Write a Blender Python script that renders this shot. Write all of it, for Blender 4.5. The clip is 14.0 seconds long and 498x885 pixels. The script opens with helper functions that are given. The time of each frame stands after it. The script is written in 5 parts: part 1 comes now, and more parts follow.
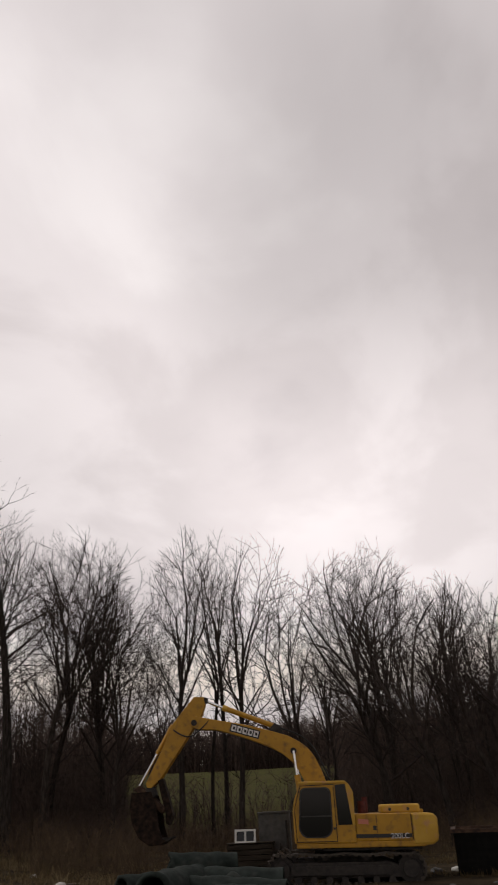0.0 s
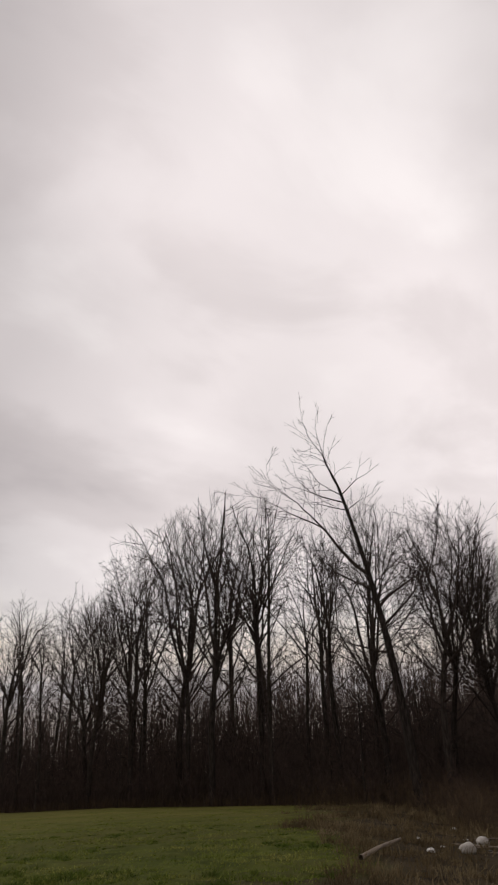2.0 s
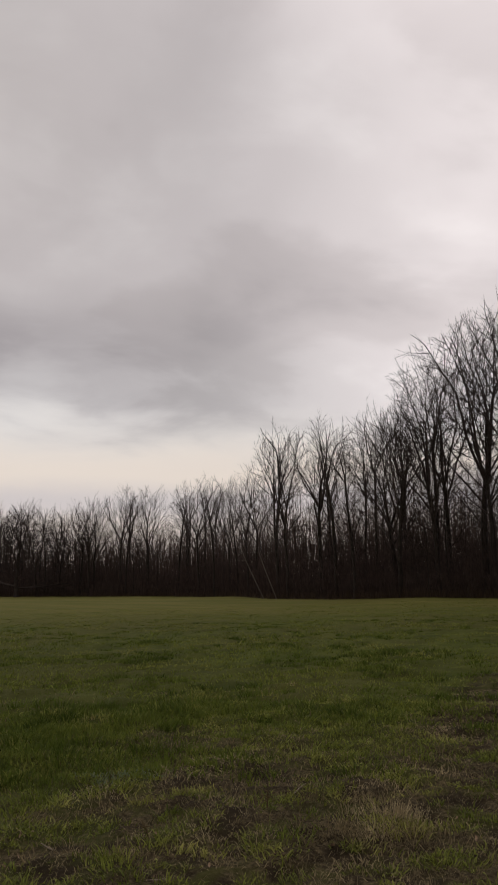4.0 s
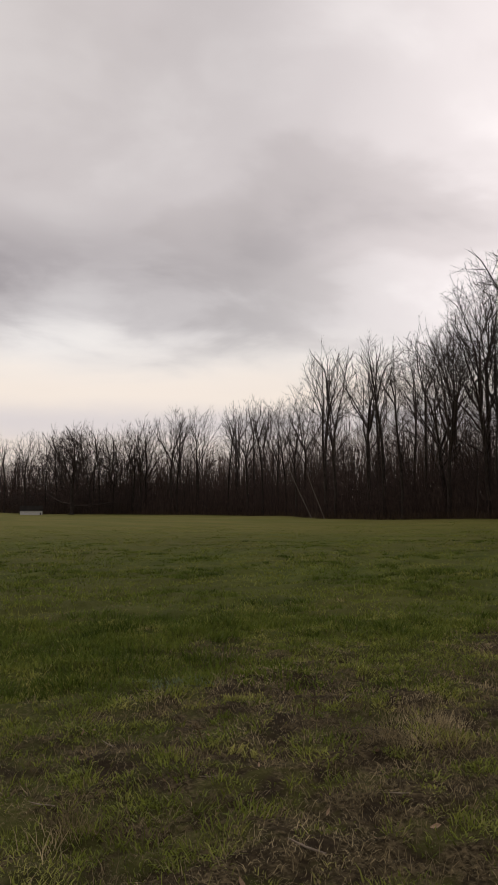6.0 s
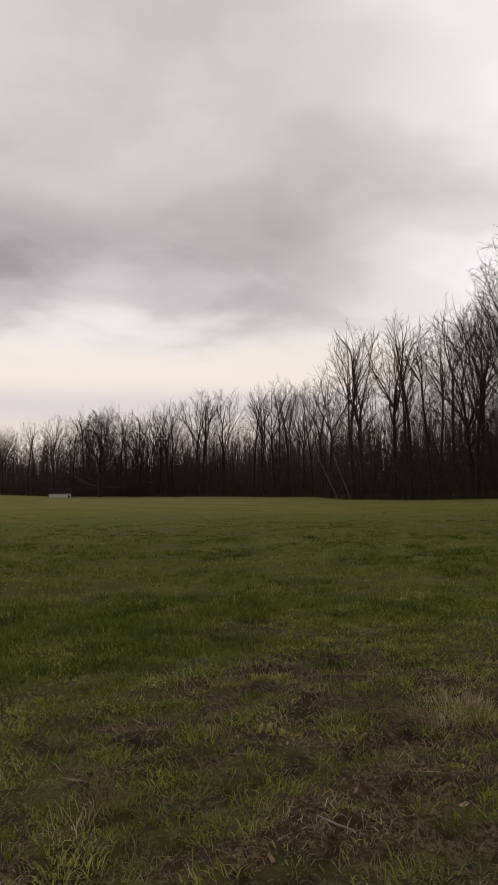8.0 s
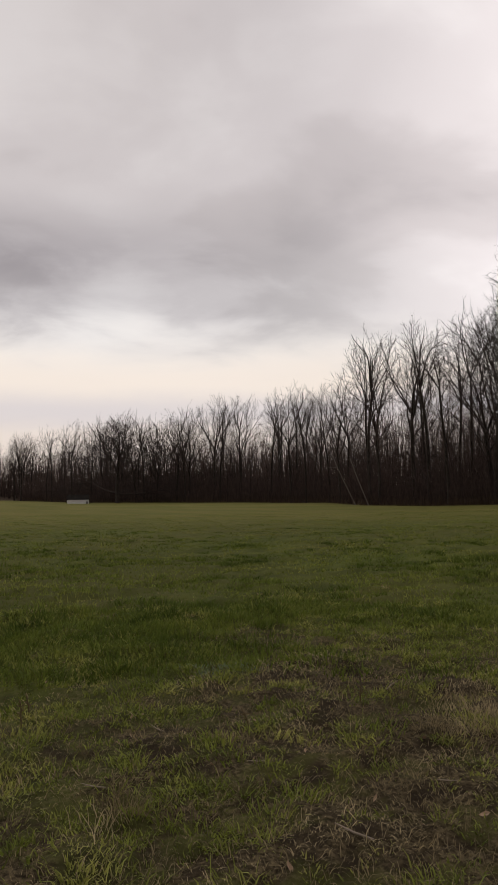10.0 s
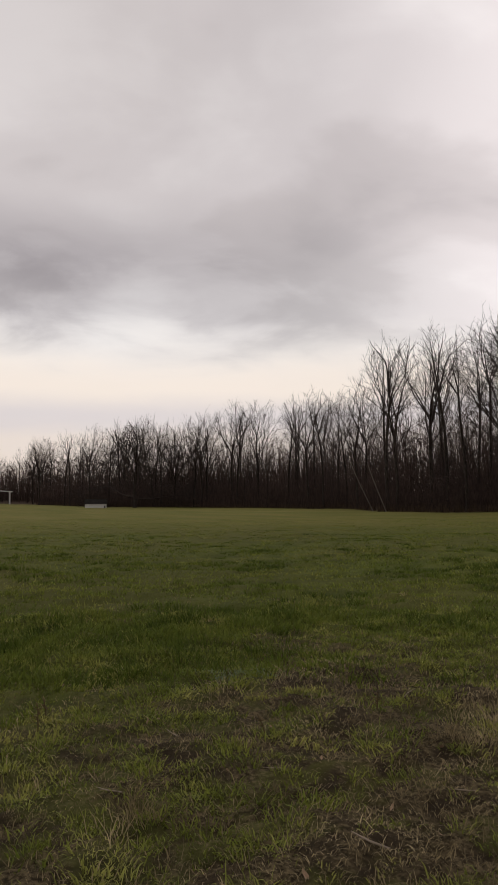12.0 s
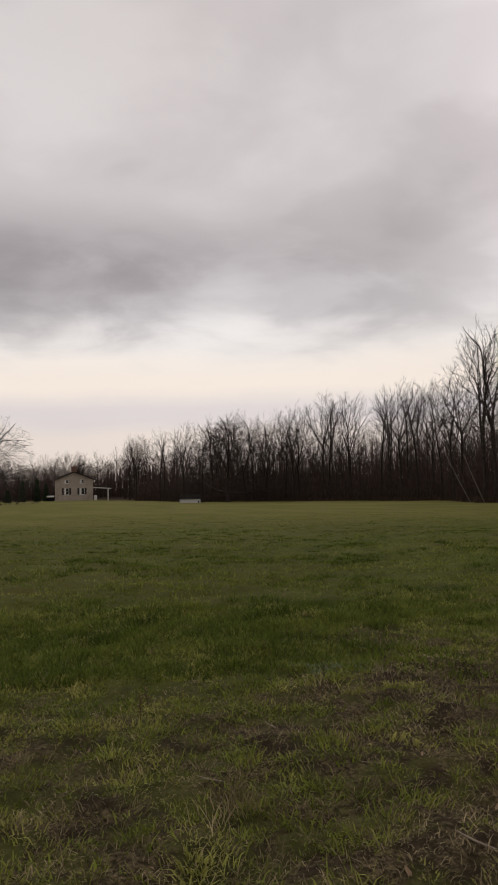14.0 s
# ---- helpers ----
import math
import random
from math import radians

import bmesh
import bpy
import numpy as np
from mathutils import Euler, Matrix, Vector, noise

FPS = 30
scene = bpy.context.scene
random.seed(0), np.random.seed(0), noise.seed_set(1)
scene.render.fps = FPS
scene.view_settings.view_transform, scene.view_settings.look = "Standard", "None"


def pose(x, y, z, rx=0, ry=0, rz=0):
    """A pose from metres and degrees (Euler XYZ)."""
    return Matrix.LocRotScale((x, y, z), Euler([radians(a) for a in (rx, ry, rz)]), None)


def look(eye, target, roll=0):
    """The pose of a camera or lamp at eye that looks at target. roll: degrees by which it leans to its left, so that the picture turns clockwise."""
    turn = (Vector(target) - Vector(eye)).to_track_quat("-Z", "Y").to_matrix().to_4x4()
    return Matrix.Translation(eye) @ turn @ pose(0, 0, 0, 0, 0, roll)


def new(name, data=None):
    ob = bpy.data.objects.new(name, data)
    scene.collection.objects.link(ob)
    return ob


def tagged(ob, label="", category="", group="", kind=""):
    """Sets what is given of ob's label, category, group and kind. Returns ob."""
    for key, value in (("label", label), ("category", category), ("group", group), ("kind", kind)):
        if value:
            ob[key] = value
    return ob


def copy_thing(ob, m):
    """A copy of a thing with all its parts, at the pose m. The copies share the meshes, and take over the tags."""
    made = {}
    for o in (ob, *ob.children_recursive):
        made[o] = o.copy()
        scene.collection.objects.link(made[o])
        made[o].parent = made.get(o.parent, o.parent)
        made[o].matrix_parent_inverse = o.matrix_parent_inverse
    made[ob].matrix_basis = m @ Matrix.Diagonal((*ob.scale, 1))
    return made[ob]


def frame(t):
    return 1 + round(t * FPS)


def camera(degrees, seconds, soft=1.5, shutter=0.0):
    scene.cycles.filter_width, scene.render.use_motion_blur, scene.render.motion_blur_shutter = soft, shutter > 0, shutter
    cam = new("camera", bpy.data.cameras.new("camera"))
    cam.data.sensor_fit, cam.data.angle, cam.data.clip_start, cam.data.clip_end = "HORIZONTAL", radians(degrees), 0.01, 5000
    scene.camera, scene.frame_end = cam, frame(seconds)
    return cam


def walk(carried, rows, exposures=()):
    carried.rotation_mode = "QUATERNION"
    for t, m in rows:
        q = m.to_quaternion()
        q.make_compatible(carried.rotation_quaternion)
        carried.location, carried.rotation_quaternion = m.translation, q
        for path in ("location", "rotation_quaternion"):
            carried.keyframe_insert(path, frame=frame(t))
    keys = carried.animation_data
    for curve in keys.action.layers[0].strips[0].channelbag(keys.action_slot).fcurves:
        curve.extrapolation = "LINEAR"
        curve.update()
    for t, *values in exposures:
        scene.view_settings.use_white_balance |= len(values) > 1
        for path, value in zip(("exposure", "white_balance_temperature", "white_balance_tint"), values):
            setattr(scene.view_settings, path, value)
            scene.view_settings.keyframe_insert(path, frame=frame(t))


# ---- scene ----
# ---------- camera ----------
cam = camera(38.1, 14.0, 1.15, 0.15)
EYE = (0.0, 0.0, 1.6)
TURNS = (
    (0.0, 117.00, 2.90, 0.00),
    (0.5, 119.21, 2.64, 7.46),
    (1.0, 119.52, 2.18, 15.09),
    (1.5, 118.10, 1.93, 21.45),
    (2.0, 115.38, 1.82, 28.54),
    (2.5, 112.37, 1.46, 36.23),
    (3.0, 108.69, 1.49, 44.39),
    (3.5, 104.49, 1.37, 49.93),
    (4.0, 101.15, 0.94, 51.55),
    (4.2, 99.96, 0.68, 52.41),
    (6.3, 94.61, 0.58, 55.70),
    (6.5, 94.40, 0.68, 56.04),
    (7.0, 93.96, 0.92, 56.73),
    (7.5, 93.69, 0.98, 57.20),
    (8.0, 93.50, 0.86, 57.43),
    (10.5, 94.22, 0.96, 59.36),
    (11.0, 94.41, 0.90, 59.95),
    (11.5, 94.48, 0.73, 60.22),
    (12.0, 94.43, 0.56, 60.14),
    (12.5, 94.38, 0.50, 60.05),
    (13.0, 94.31, 0.63, 60.79),
    (13.5, 94.25, 0.81, 62.85),
    (14.0, 94.05, 1.42, 67.43),
)
walk(cam, [(t, pose(*EYE, rx, ry, rz)) for t, rx, ry, rz in TURNS],
     [(0.0, -0.25), (2.0, -0.17), (3.0, -0.14), (4.2, -0.25), (6.3, 0.0), (14.0, 0.0)])

# ---------- sky and sun ----------
SUN_AZ, SUN_EL = 75.0, 38.0      # degrees to the left of +y, and up


def link(nt, a, b):
    nt.links.new(a, b)


def make_world():
    w = bpy.data.worlds.new("overcast_sky")
    scene.world = w
    w.use_nodes = True
    nt = w.node_tree
    nt.nodes.clear()
    N = nt.nodes.new

    def math_node(op, a, b=None, c=None, clamp=False):
        n = N("ShaderNodeMath")
        n.operation, n.use_clamp = op, clamp
        for i, v in enumerate((a, b, c)):
            if v is None:
                continue
            if isinstance(v, (int, float)):
                n.inputs[i].default_value = v
            else:
                link(nt, v, n.inputs[i])
        return n.outputs[0]

    def ramp(fac, stops):
        n = N("ShaderNodeValToRGB")
        n.color_ramp.interpolation = "EASE"
        while len(n.color_ramp.elements) < len(stops):
            n.color_ramp.elements.new(0.5)
        for e, (p, c) in zip(n.color_ramp.elements, stops):
            e.position, e.color = p, (*c, 1) if isinstance(c, tuple) else (c, c, c, 1)
        link(nt, fac, n.inputs[0])
        return n.outputs[0]

    def mix(kind, f, a, b):
        n = N("ShaderNodeMix")
        n.data_type, n.blend_type = "RGBA", kind
        for i, v in ((0, f), (6, a), (7, b)):
            if isinstance(v, float):
                n.inputs[i].default_value = v
            elif isinstance(v, tuple):
                n.inputs[i].default_value = (*v, 1)
            else:
                link(nt, v, n.inputs[i])
        return n.outputs[2]

    co = N("ShaderNodeTexCoord").outputs["Generated"]
    sep = N("ShaderNodeSeparateXYZ")
    link(nt, co, sep.inputs[0])
    X, Y, Z = sep.outputs
    zc = math_node("MAXIMUM", Z, 0.0)
    den = math_node("ADD", zc, 0.27)
    px, py = math_node("DIVIDE", X, den), math_node("DIVIDE", Y, den)
    # turned so that one axis lies along the cloud bands
    ca, sa = math.cos(radians(68)), math.sin(radians(68))
    away = math_node("ADD", math_node("MULTIPLY", px, -sa), math_node("MULTIPLY", py, ca))
    along = math_node("ADD", math_node("MULTIPLY", px, ca), math_node("MULTIPLY", py, sa))
    comb = N("ShaderNodeCombineXYZ")
    link(nt, math_node("MULTIPLY", along, 0.8), comb.inputs[0])
    link(nt, away, comb.inputs[1])

    def cloud(scale, detail, rough, dist, off):
        m = N("ShaderNodeMapping")
        m.inputs["Location"].default_value = off
        link(nt, comb.outputs[0], m.inputs[0])
        n = N("ShaderNodeTexNoise")
        n.inputs["Scale"].default_value = scale
        n.inputs["Detail"].default_value = detail
        n.inputs["Roughness"].default_value = rough
        n.inputs["Distortion"].default_value = dist
        link(nt, m.outputs[0], n.inputs["Vector"])
        return n.outputs[0]

    big = cloud(1.35, 5, 0.46, 0.25, (3.1, 0.7, 0.0))
    fine = cloud(3.6, 6, 0.52, 0.3, (1.0, 5.0, 2.0))
    dens = math_node("ADD", math_node("MULTIPLY", big, 0.70), math_node("MULTIPLY", fine, 0.30))
    col = ramp(dens, [(0.36, (0.86, 0.825, 0.815)), (0.47, (0.75, 0.71, 0.705)),
                      (0.55, (0.65, 0.61, 0.605)), (0.66, (0.55, 0.515, 0.515))])
    # broad thicker and thinner parts of the cloud sheet: azimuth, height, size, weight
    for a, e, size, gain in ((-13, 44, 15, 0.80), (38, 52, 14, 1.14), (12, 50, 13, 1.12), (4, 22, 16, 1.10), (-12, 24, 12, 1.16), (26, 40, 13, 1.02),
                             (64, 36, 8, 1.12), (54, 29, 10, 1.05), (38, 24, 11, 1.08), (48, 40, 12, 1.03), (42, 33, 9, 0.90), (46, 15, 10, 0.94), (24, 21, 12, 0.92), (72, 42, 16, 0.90), (55, 52, 12, 1.08)):
        v = N("ShaderNodeVectorMath")
        v.operation = "DOT_PRODUCT"
        link(nt, co, v.inputs[0])
        v.inputs[1].default_value = (-math.sin(radians(a)) * math.cos(radians(e)), math.cos(radians(a)) * math.cos(radians(e)), math.sin(radians(e)))
        c = math_node("ADD", v.outputs["Value"], math_node("MULTIPLY", math_node("SUBTRACT", big, 0.5), 0.10))
        lobe = N("ShaderNodeMapRange")
        lobe.interpolation_type = "SMOOTHERSTEP"
        lobe.inputs[1].default_value, lobe.inputs[2].default_value = math.cos(radians(size * 1.35)), 1.0
        link(nt, c, lobe.inputs[0])
        col = mix("MULTIPLY", lobe.outputs[0], col, (gain, gain, gain))
    # thinner cloud over the yard side
    thin = math_node("ADD", math_node("MULTIPLY", X, -math.sin(radians(2))), math_node("MULTIPLY", Y, math.cos(radians(2))))
    flat = math_node("SQRT", math_node("SUBTRACT", 1.0001, math_node("MULTIPLY", Z, Z)))
    thin = math_node("DIVIDE", thin, flat)
    thinf = math_node("MULTIPLY", ramp(thin, [(0.58, 0.0), (0.88, 1.0)]), ramp(Z, [(0.55, 1.0), (0.88, 0.45)]))
    col = mix("MULTIPLY", thinf, col, (1.36, 1.31, 1.31))
    thick = math_node("MULTIPLY", math_node("SUBTRACT", 1.0, thinf), ramp(Z, [(0.22, 0.0), (0.40, 1.0)]))
    col = mix("MULTIPLY", thick, col, (0.83, 0.805, 0.81))
    # a low bank of darker stratus, and the clear warm strip under it
    el = math_node("ARCSINE", Z)
    wob = math_node("MULTIPLY", math_node("SUBTRACT", fine, 0.5), 0.10)
    e2 = math_node("ADD", el, wob)
    bank = ramp(math_node("DIVIDE", e2, 1.2), [(0.165, 0.0), (0.215, 0.75), (0.265, 1.0), (0.345, 0.0)])
    az = math_node("ADD", math_node("MULTIPLY", X, -math.sin(radians(88))), math_node("MULTIPLY", Y, math.cos(radians(88))))
    side = ramp(az, [(0.70, 0.0), (0.96, 1.0)])
    streak = ramp(fine, [(0.34, 0.72), (0.60, 1.0)])
    bankf = math_node("MULTIPLY", math_node("MULTIPLY", bank, side), streak)
    col = mix("MULTIPLY", math_node("MULTIPLY", bankf, 0.92), col, (0.52, 0.505, 0.53))
    warm = ramp(math_node("DIVIDE", e2, 1.2), [(0.0, 1.0), (0.135, 1.0), (0.205, 0.0)])
    warmc = ramp(math_node("DIVIDE", math_node("ADD", el, math_node("MULTIPLY", math_node("SUBTRACT", fine, 0.5), 0.03)), 0.25),
                 [(0.0, (0.72, 0.61, 0.53)), (0.30, (0.84, 0.73, 0.66)), (0.45, (0.75, 0.68, 0.675)),
                  (0.60, (0.97, 0.85, 0.75)), (0.88, (0.95, 0.89, 0.84))])
    col = mix("MIX", math_node("MULTIPLY", warm, 0.92), col, warmc)
    sky = N("ShaderNodeTexSky")
    sky.sky_type, sky.sun_disc = "NISHITA", False
    sky.sun_elevation, sky.sun_rotation = radians(SUN_EL), radians(-SUN_AZ)
    low = mix("MULTIPLY", 1.0, sky.outputs[0], (0.05, 0.05, 0.05))
    col = mix("MIX", 0.06, col, low)
    bg = N("ShaderNodeBackground")
    link(nt, col, bg.inputs[0])
    bg.inputs[1].default_value = 1.0
    link(nt, bg.outputs[0], N("ShaderNodeOutputWorld").inputs[0])


make_world()
sun = new("sun", bpy.data.lights.new("sun", "SUN"))
sun.data.energy, sun.data.angle, sun.data.color = 1.0, radians(25), (1.0, 0.95, 0.88)
sd = Vector((-math.sin(radians(SUN_AZ)) * math.cos(radians(SUN_EL)),
             math.cos(radians(SUN_AZ)) * math.cos(radians(SUN_EL)), math.sin(radians(SUN_EL))))
sun.matrix_world = look(sd * 50, (0, 0, 0))


# ---------- materials ----------
def material(name, stops, scale=4.0, rough=0.85, bump=0.3, metal=0.0, detail=8, second=None, island=0.0,
             spec=0.3, stretch=(1, 1, 1), coords="Object", objrand=0.0, bumpdist=0.02):
    """stops: colours of a noise ramp; second: (scale, colour, low, high) of stains over it."""
    m = bpy.data.materials.new(name)
    m.use_nodes = True
    nt = m.node_tree
    b = nt.nodes["Principled BSDF"]
    N = nt.nodes.new
    tc = N("ShaderNodeTexCoord")
    mp = N("ShaderNodeMapping")
    mp.inputs["Scale"].default_value = stretch
    link(nt, tc.outputs[coords], mp.inputs[0])
    n = N("ShaderNodeTexNoise")
    n.inputs["Scale"].default_value, n.inputs["Detail"].default_value = scale, detail
    link(nt, mp.outputs[0], n.inputs["Vector"])
    r = N("ShaderNodeValToRGB")
    els = r.color_ramp.elements
    while len(els) < len(stops):
        els.new(0.5)
    for i, c in enumerate(stops):
        els[i].position = 0.3 + 0.4 * i / max(1, len(stops) - 1)
        els[i].color = (*c, 1)
    link(nt, n.outputs[0], r.inputs[0])
    col = r.outputs[0]
    if second:
        n2 = N("ShaderNodeTexNoise")
        n2.inputs["Scale"].default_value, n2.inputs["Detail"].default_value = second[0], 6
        link(nt, tc.outputs[coords], n2.inputs["Vector"])
        mr = N("ShaderNodeMapRange")
        mr.inputs[1].default_value, mr.inputs[2].default_value = second[2], second[3]
        link(nt, n2.outputs[0], mr.inputs[0])
        mx = N("ShaderNodeMix")
        mx.data_type = "RGBA"
        link(nt, mr.outputs[0], mx.inputs[0])
        link(nt, col, mx.inputs[6])
        mx.inputs[7].default_value = (*second[1], 1)
        col = mx.outputs[2]
    for amount, node, out in ((island, "ShaderNodeNewGeometry", "Random Per Island"), (objrand, "ShaderNodeObjectInfo", "Random")):
        if amount:
            src = N(node)
            mr = N("ShaderNodeMapRange")
            mr.inputs[3].default_value, mr.inputs[4].default_value = 1 - amount, 1 + amount
            link(nt, src.outputs[out], mr.inputs[0])
            hs = N("ShaderNodeHueSaturation")
            link(nt, mr.outputs[0], hs.inputs["Value"])
            link(nt, col, hs.inputs["Color"])
            col = hs.outputs[0]
    link(nt, col, b.inputs["Base Color"])
    b.inputs["Roughness"].default_value, b.inputs["Metallic"].default_value = rough, metal
    b.inputs["Specular IOR Level"].default_value = spec
    if bump:
        bp = N("ShaderNodeBump")
        bp.inputs["Strength"].default_value, bp.inputs["Distance"].default_value = bump, bumpdist
        link(nt, n.outputs[0], bp.inputs["Height"])
        link(nt, bp.outputs[0], b.inputs["Normal"])
    return m


M_BARK = material("bark_dark", [(0.018, 0.014, 0.012), (0.034, 0.027, 0.023), (0.058, 0.048, 0.041)], 9, 0.95, 0.6,
                  stretch=(1, 1, 0.25), objrand=0.22, spec=0.1)
M_TWIG = material("twig_bark", [(0.026, 0.019, 0.017), (0.052, 0.040, 0.034)], 3, 0.95, 0, island=0.25, objrand=0.15, spec=0.1)
M_PALE = material("bark_pale", [(0.10, 0.082, 0.068), (0.20, 0.17, 0.145)], 5, 0.9, 0.4, stretch=(1, 1, 0.3), spec=0.1)
M_BRUSH = material("brush_stems", [(0.038, 0.027, 0.023), (0.085, 0.060, 0.049)], 2, 0.95, 0, island=0.35, spec=0.05)
M_WEED = material("dead_weeds", [(0.045, 0.031, 0.020), (0.105, 0.073, 0.045)], 1.5, 0.95, 0, island=0.35, spec=0.05)


# ---------- the lie of the land, by azimuth (degrees to the left of +y) ----------
EDGE = ((-30, 46), (-20, 46), (0, 50), (10, 46), (20, 48), (30, 55), (38, 61), (45, 73), (50, 84), (53, 108), (60, 125),
        (66, 140), (72, 152), (80, 185), (90, 190), (100, 190))
EDGE_Z = ((-30, -0.4), (0, -0.4), (10, -0.2), (20, 0.3), (38, 0.35), (45, 0.0), (55, -0.1), (65, 0.0), (72, 0.15), (80, 0.95),
          (90, 0.9), (130, 0.0))
SKYLINE = ((-26, 14), (-19.5, 13.5), (-17.4, 13.6), (-14.4, 16.2), (-10.2, 17.8), (-7, 16), (-4.8, 14.5), (-2.9, 17), (1.4, 17),
           (4.6, 17), (6.5, 15), (8.7, 13.2), (10.5, 16.8), (13, 19), (15, 20), (18, 18.6), (22, 18.2), (25, 19.6), (27, 20.6),
           (29.7, 20), (32.9, 19.6), (36, 18), (38, 16.6), (39.6, 14.2), (41, 14), (43.9, 11.9), (45, 12.8), (48, 12.8),
           (49.9, 12.3), (51.0, 9.0), (53.5, 8.2), (56, 8.4), (59.4, 7.4), (62, 7.9), (64, 6.6), (66, 6.0), (69.3, 6.2), (73, 5.4),
           (76, 4.6), (78, 4.0), (82, 3.4), (86, 3.0), (100, 4))


def table(rows, a):
    xs, ys = zip(*rows)
    return float(np.interp(a, xs, ys))


def step(a, b, x):
    t = min(1.0, max(0.0, (x - a) / (b - a)))
    return t * t * (3 - 2 * t)


def polar(a, d):
    return -d * math.sin(radians(a)), d * math.cos(radians(a))


def ground_z(x, y):
    d = math.hypot(x, y)
    a = math.degrees(math.atan2(-x, y))
    D = table(EDGE, a)
    if a < -100 or a > 150:
        z = 0.0
    else:
        z = table(EDGE_Z, a) * step(6, D, d)
    # the yard lies a little lower
    z -= 0.28 * step(24, 12, a) * step(-60, -35, a) * step(8, 20, d) * (1 - step(34, 46, d))
    wood = step(10, 20, a) * step(110, 88, a)
    z += 0.045 * max(0.0, min(d - D, 60)) * wood
    back = step(24, 8, a) * step(-75, -40, a)
    z += back * (3.6 * step(58, 100, d) + 5.0 * step(95, 150, d) + 9 * step(150, 320, d))
    z += 0.05 * noise.noise((x * 0.09, y * 0.09, 0)) + 0.022 * noise.noise((x * 0.45, y * 0.45, 3)) * step(60, 10, d)
    # hummocks
    if d < 62:
        rough = step(62, 12, d) * (1 - 0.75 * step(26, 19, a)) * (0.5 + 0.5 * step(5, 9, d))
        z += rough * (0.065 * noise.noise((x * 1.05, y * 1.05, 5)) + 0.075 * noise.noise((x * 2.6, y * 2.6, 6)))
        if d < 14:
            z += 0.022 * noise.noise((x * 7.5, y * 7.5, 8)) * step(14, 8, d)
    return z


def ground_at(a, d):
    x, y = polar(a, d)
    return Vector((x, y, ground_z(x, y)))


def mesh_object(name, V, F, mat, parent=None, label="", smooth=True):
    me = bpy.data.meshes.new(name)
    me.from_pydata(V, [], F)
    if smooth:
        me.polygons.foreach_set("use_smooth", [True] * len(me.polygons))
    me.materials.append(mat)
    ob = new(name, me)
    ob.parent = parent
    if label:
        tagged(ob, label)
    return ob


# ---------- ground ----------
def ground_material():
    m = bpy.data.materials.new("meadow_ground")
    m.use_nodes = True
    nt = m.node_tree
    b = nt.nodes["Principled BSDF"]
    N = nt.nodes.new
    co = N("ShaderNodeTexCoord").outputs["Object"]

    def noise_tex(scale, detail=6, rough=0.55, off=(0, 0, 0), stretch=(1, 1, 1)):
        mp = N("ShaderNodeMapping")
        mp.inputs["Location"].default_value = off
        mp.inputs["Scale"].default_value = stretch
        link(nt, co, mp.inputs[0])
        n = N("ShaderNodeTexNoise")
        n.inputs["Scale"].default_value, n.inputs["Detail"].default_value = scale, detail
        n.inputs["Roughness"].default_value = rough
        link(nt, mp.outputs[0], n.inputs["Vector"])
        return n.outputs[0]

    def rng(v, a, b2, c=0.0, d=1.0):
        n = N("ShaderNodeMapRange")
        n.interpolation_type = "SMOOTHSTEP"
        for i, q in enumerate((a, b2, c, d)):
            n.inputs[i + 1].default_value = q
        link(nt, v, n.inputs[0])
        return n.outputs[0]

    def mix(f, a, c):
        n = N("ShaderNodeMix")
        n.data_type = "RGBA"
        if isinstance(f, float):
            n.inputs[0].default_value = f
        else:
            link(nt, f, n.inputs[0])
        for i, v in ((6, a), (7, c)):
            if isinstance(v, tuple):
                n.inputs[i].default_value = (*v, 1)
            else:
                link(nt, v, n.inputs[i])
        return n.outputs[2]

    def mul(a, c):
        n = N("ShaderNodeMath")
        n.operation = "MULTIPLY"
        link(nt, a, n.inputs[0])
        if isinstance(c, float):
            n.inputs[1].default_value = c
        else:
            link(nt, c, n.inputs[1])
        return n.outputs[0]

    at = N("ShaderNodeAttribute")
    at.attribute_name = "zone"
    sep = N("ShaderNodeSeparateColor")
    link(nt, at.outputs["Color"], sep.inputs[0])
    yard, worn, woods = sep.outputs
    g = mix(rng(noise_tex(1.3, 8), 0.35, 0.65), (0.040, 0.051, 0.009), (0.084, 0.096, 0.018))
    g = mix(rng(noise_tex(0.10, 5, 0.6, (4, 1, 0)), 0.4, 0.65), g, (0.062, 0.064, 0.016))
    g = mix(mul(rng(noise_tex(9, 5), 0.5, 0.7), 0.5), g, (0.032, 0.044, 0.012))
    straw = mix(rng(noise_tex(28, 6, 0.7), 0.38, 0.66), (0.020, 0.015, 0.008), (0.125, 0.096, 0.052))
    soil = mix(rng(noise_tex(3.4, 6), 0.42, 0.62), straw, (0.024, 0.017, 0.010))
    band = rng(noise_tex(0.16, 5, 0.6, (9, 2, 0)), 0.45, 0.62)
    g = mix(mul(band, 0.5), g, (0.080, 0.074, 0.022))
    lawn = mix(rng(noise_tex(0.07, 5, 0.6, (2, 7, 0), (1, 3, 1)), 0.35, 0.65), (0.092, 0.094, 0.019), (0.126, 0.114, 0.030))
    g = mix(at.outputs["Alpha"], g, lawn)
    c = mix(worn, g, soil)
    yn = rng(noise_tex(0.9, 7, 0.65, (3, 3, 1)), 0.35, 0.65)
    yardc = mix(yn, (0.020, 0.015, 0.009), (0.055, 0.041, 0.024))
    c = mix(yard, c, yardc)
    # woodland floor; its part share on the hill meadow is shade put into colour
    litter = mix(rng(noise_tex(2.2, 6), 0.35, 0.65), (0.035, 0.024, 0.017), (0.075, 0.052, 0.035))
    c = mix(woods, c, litter)
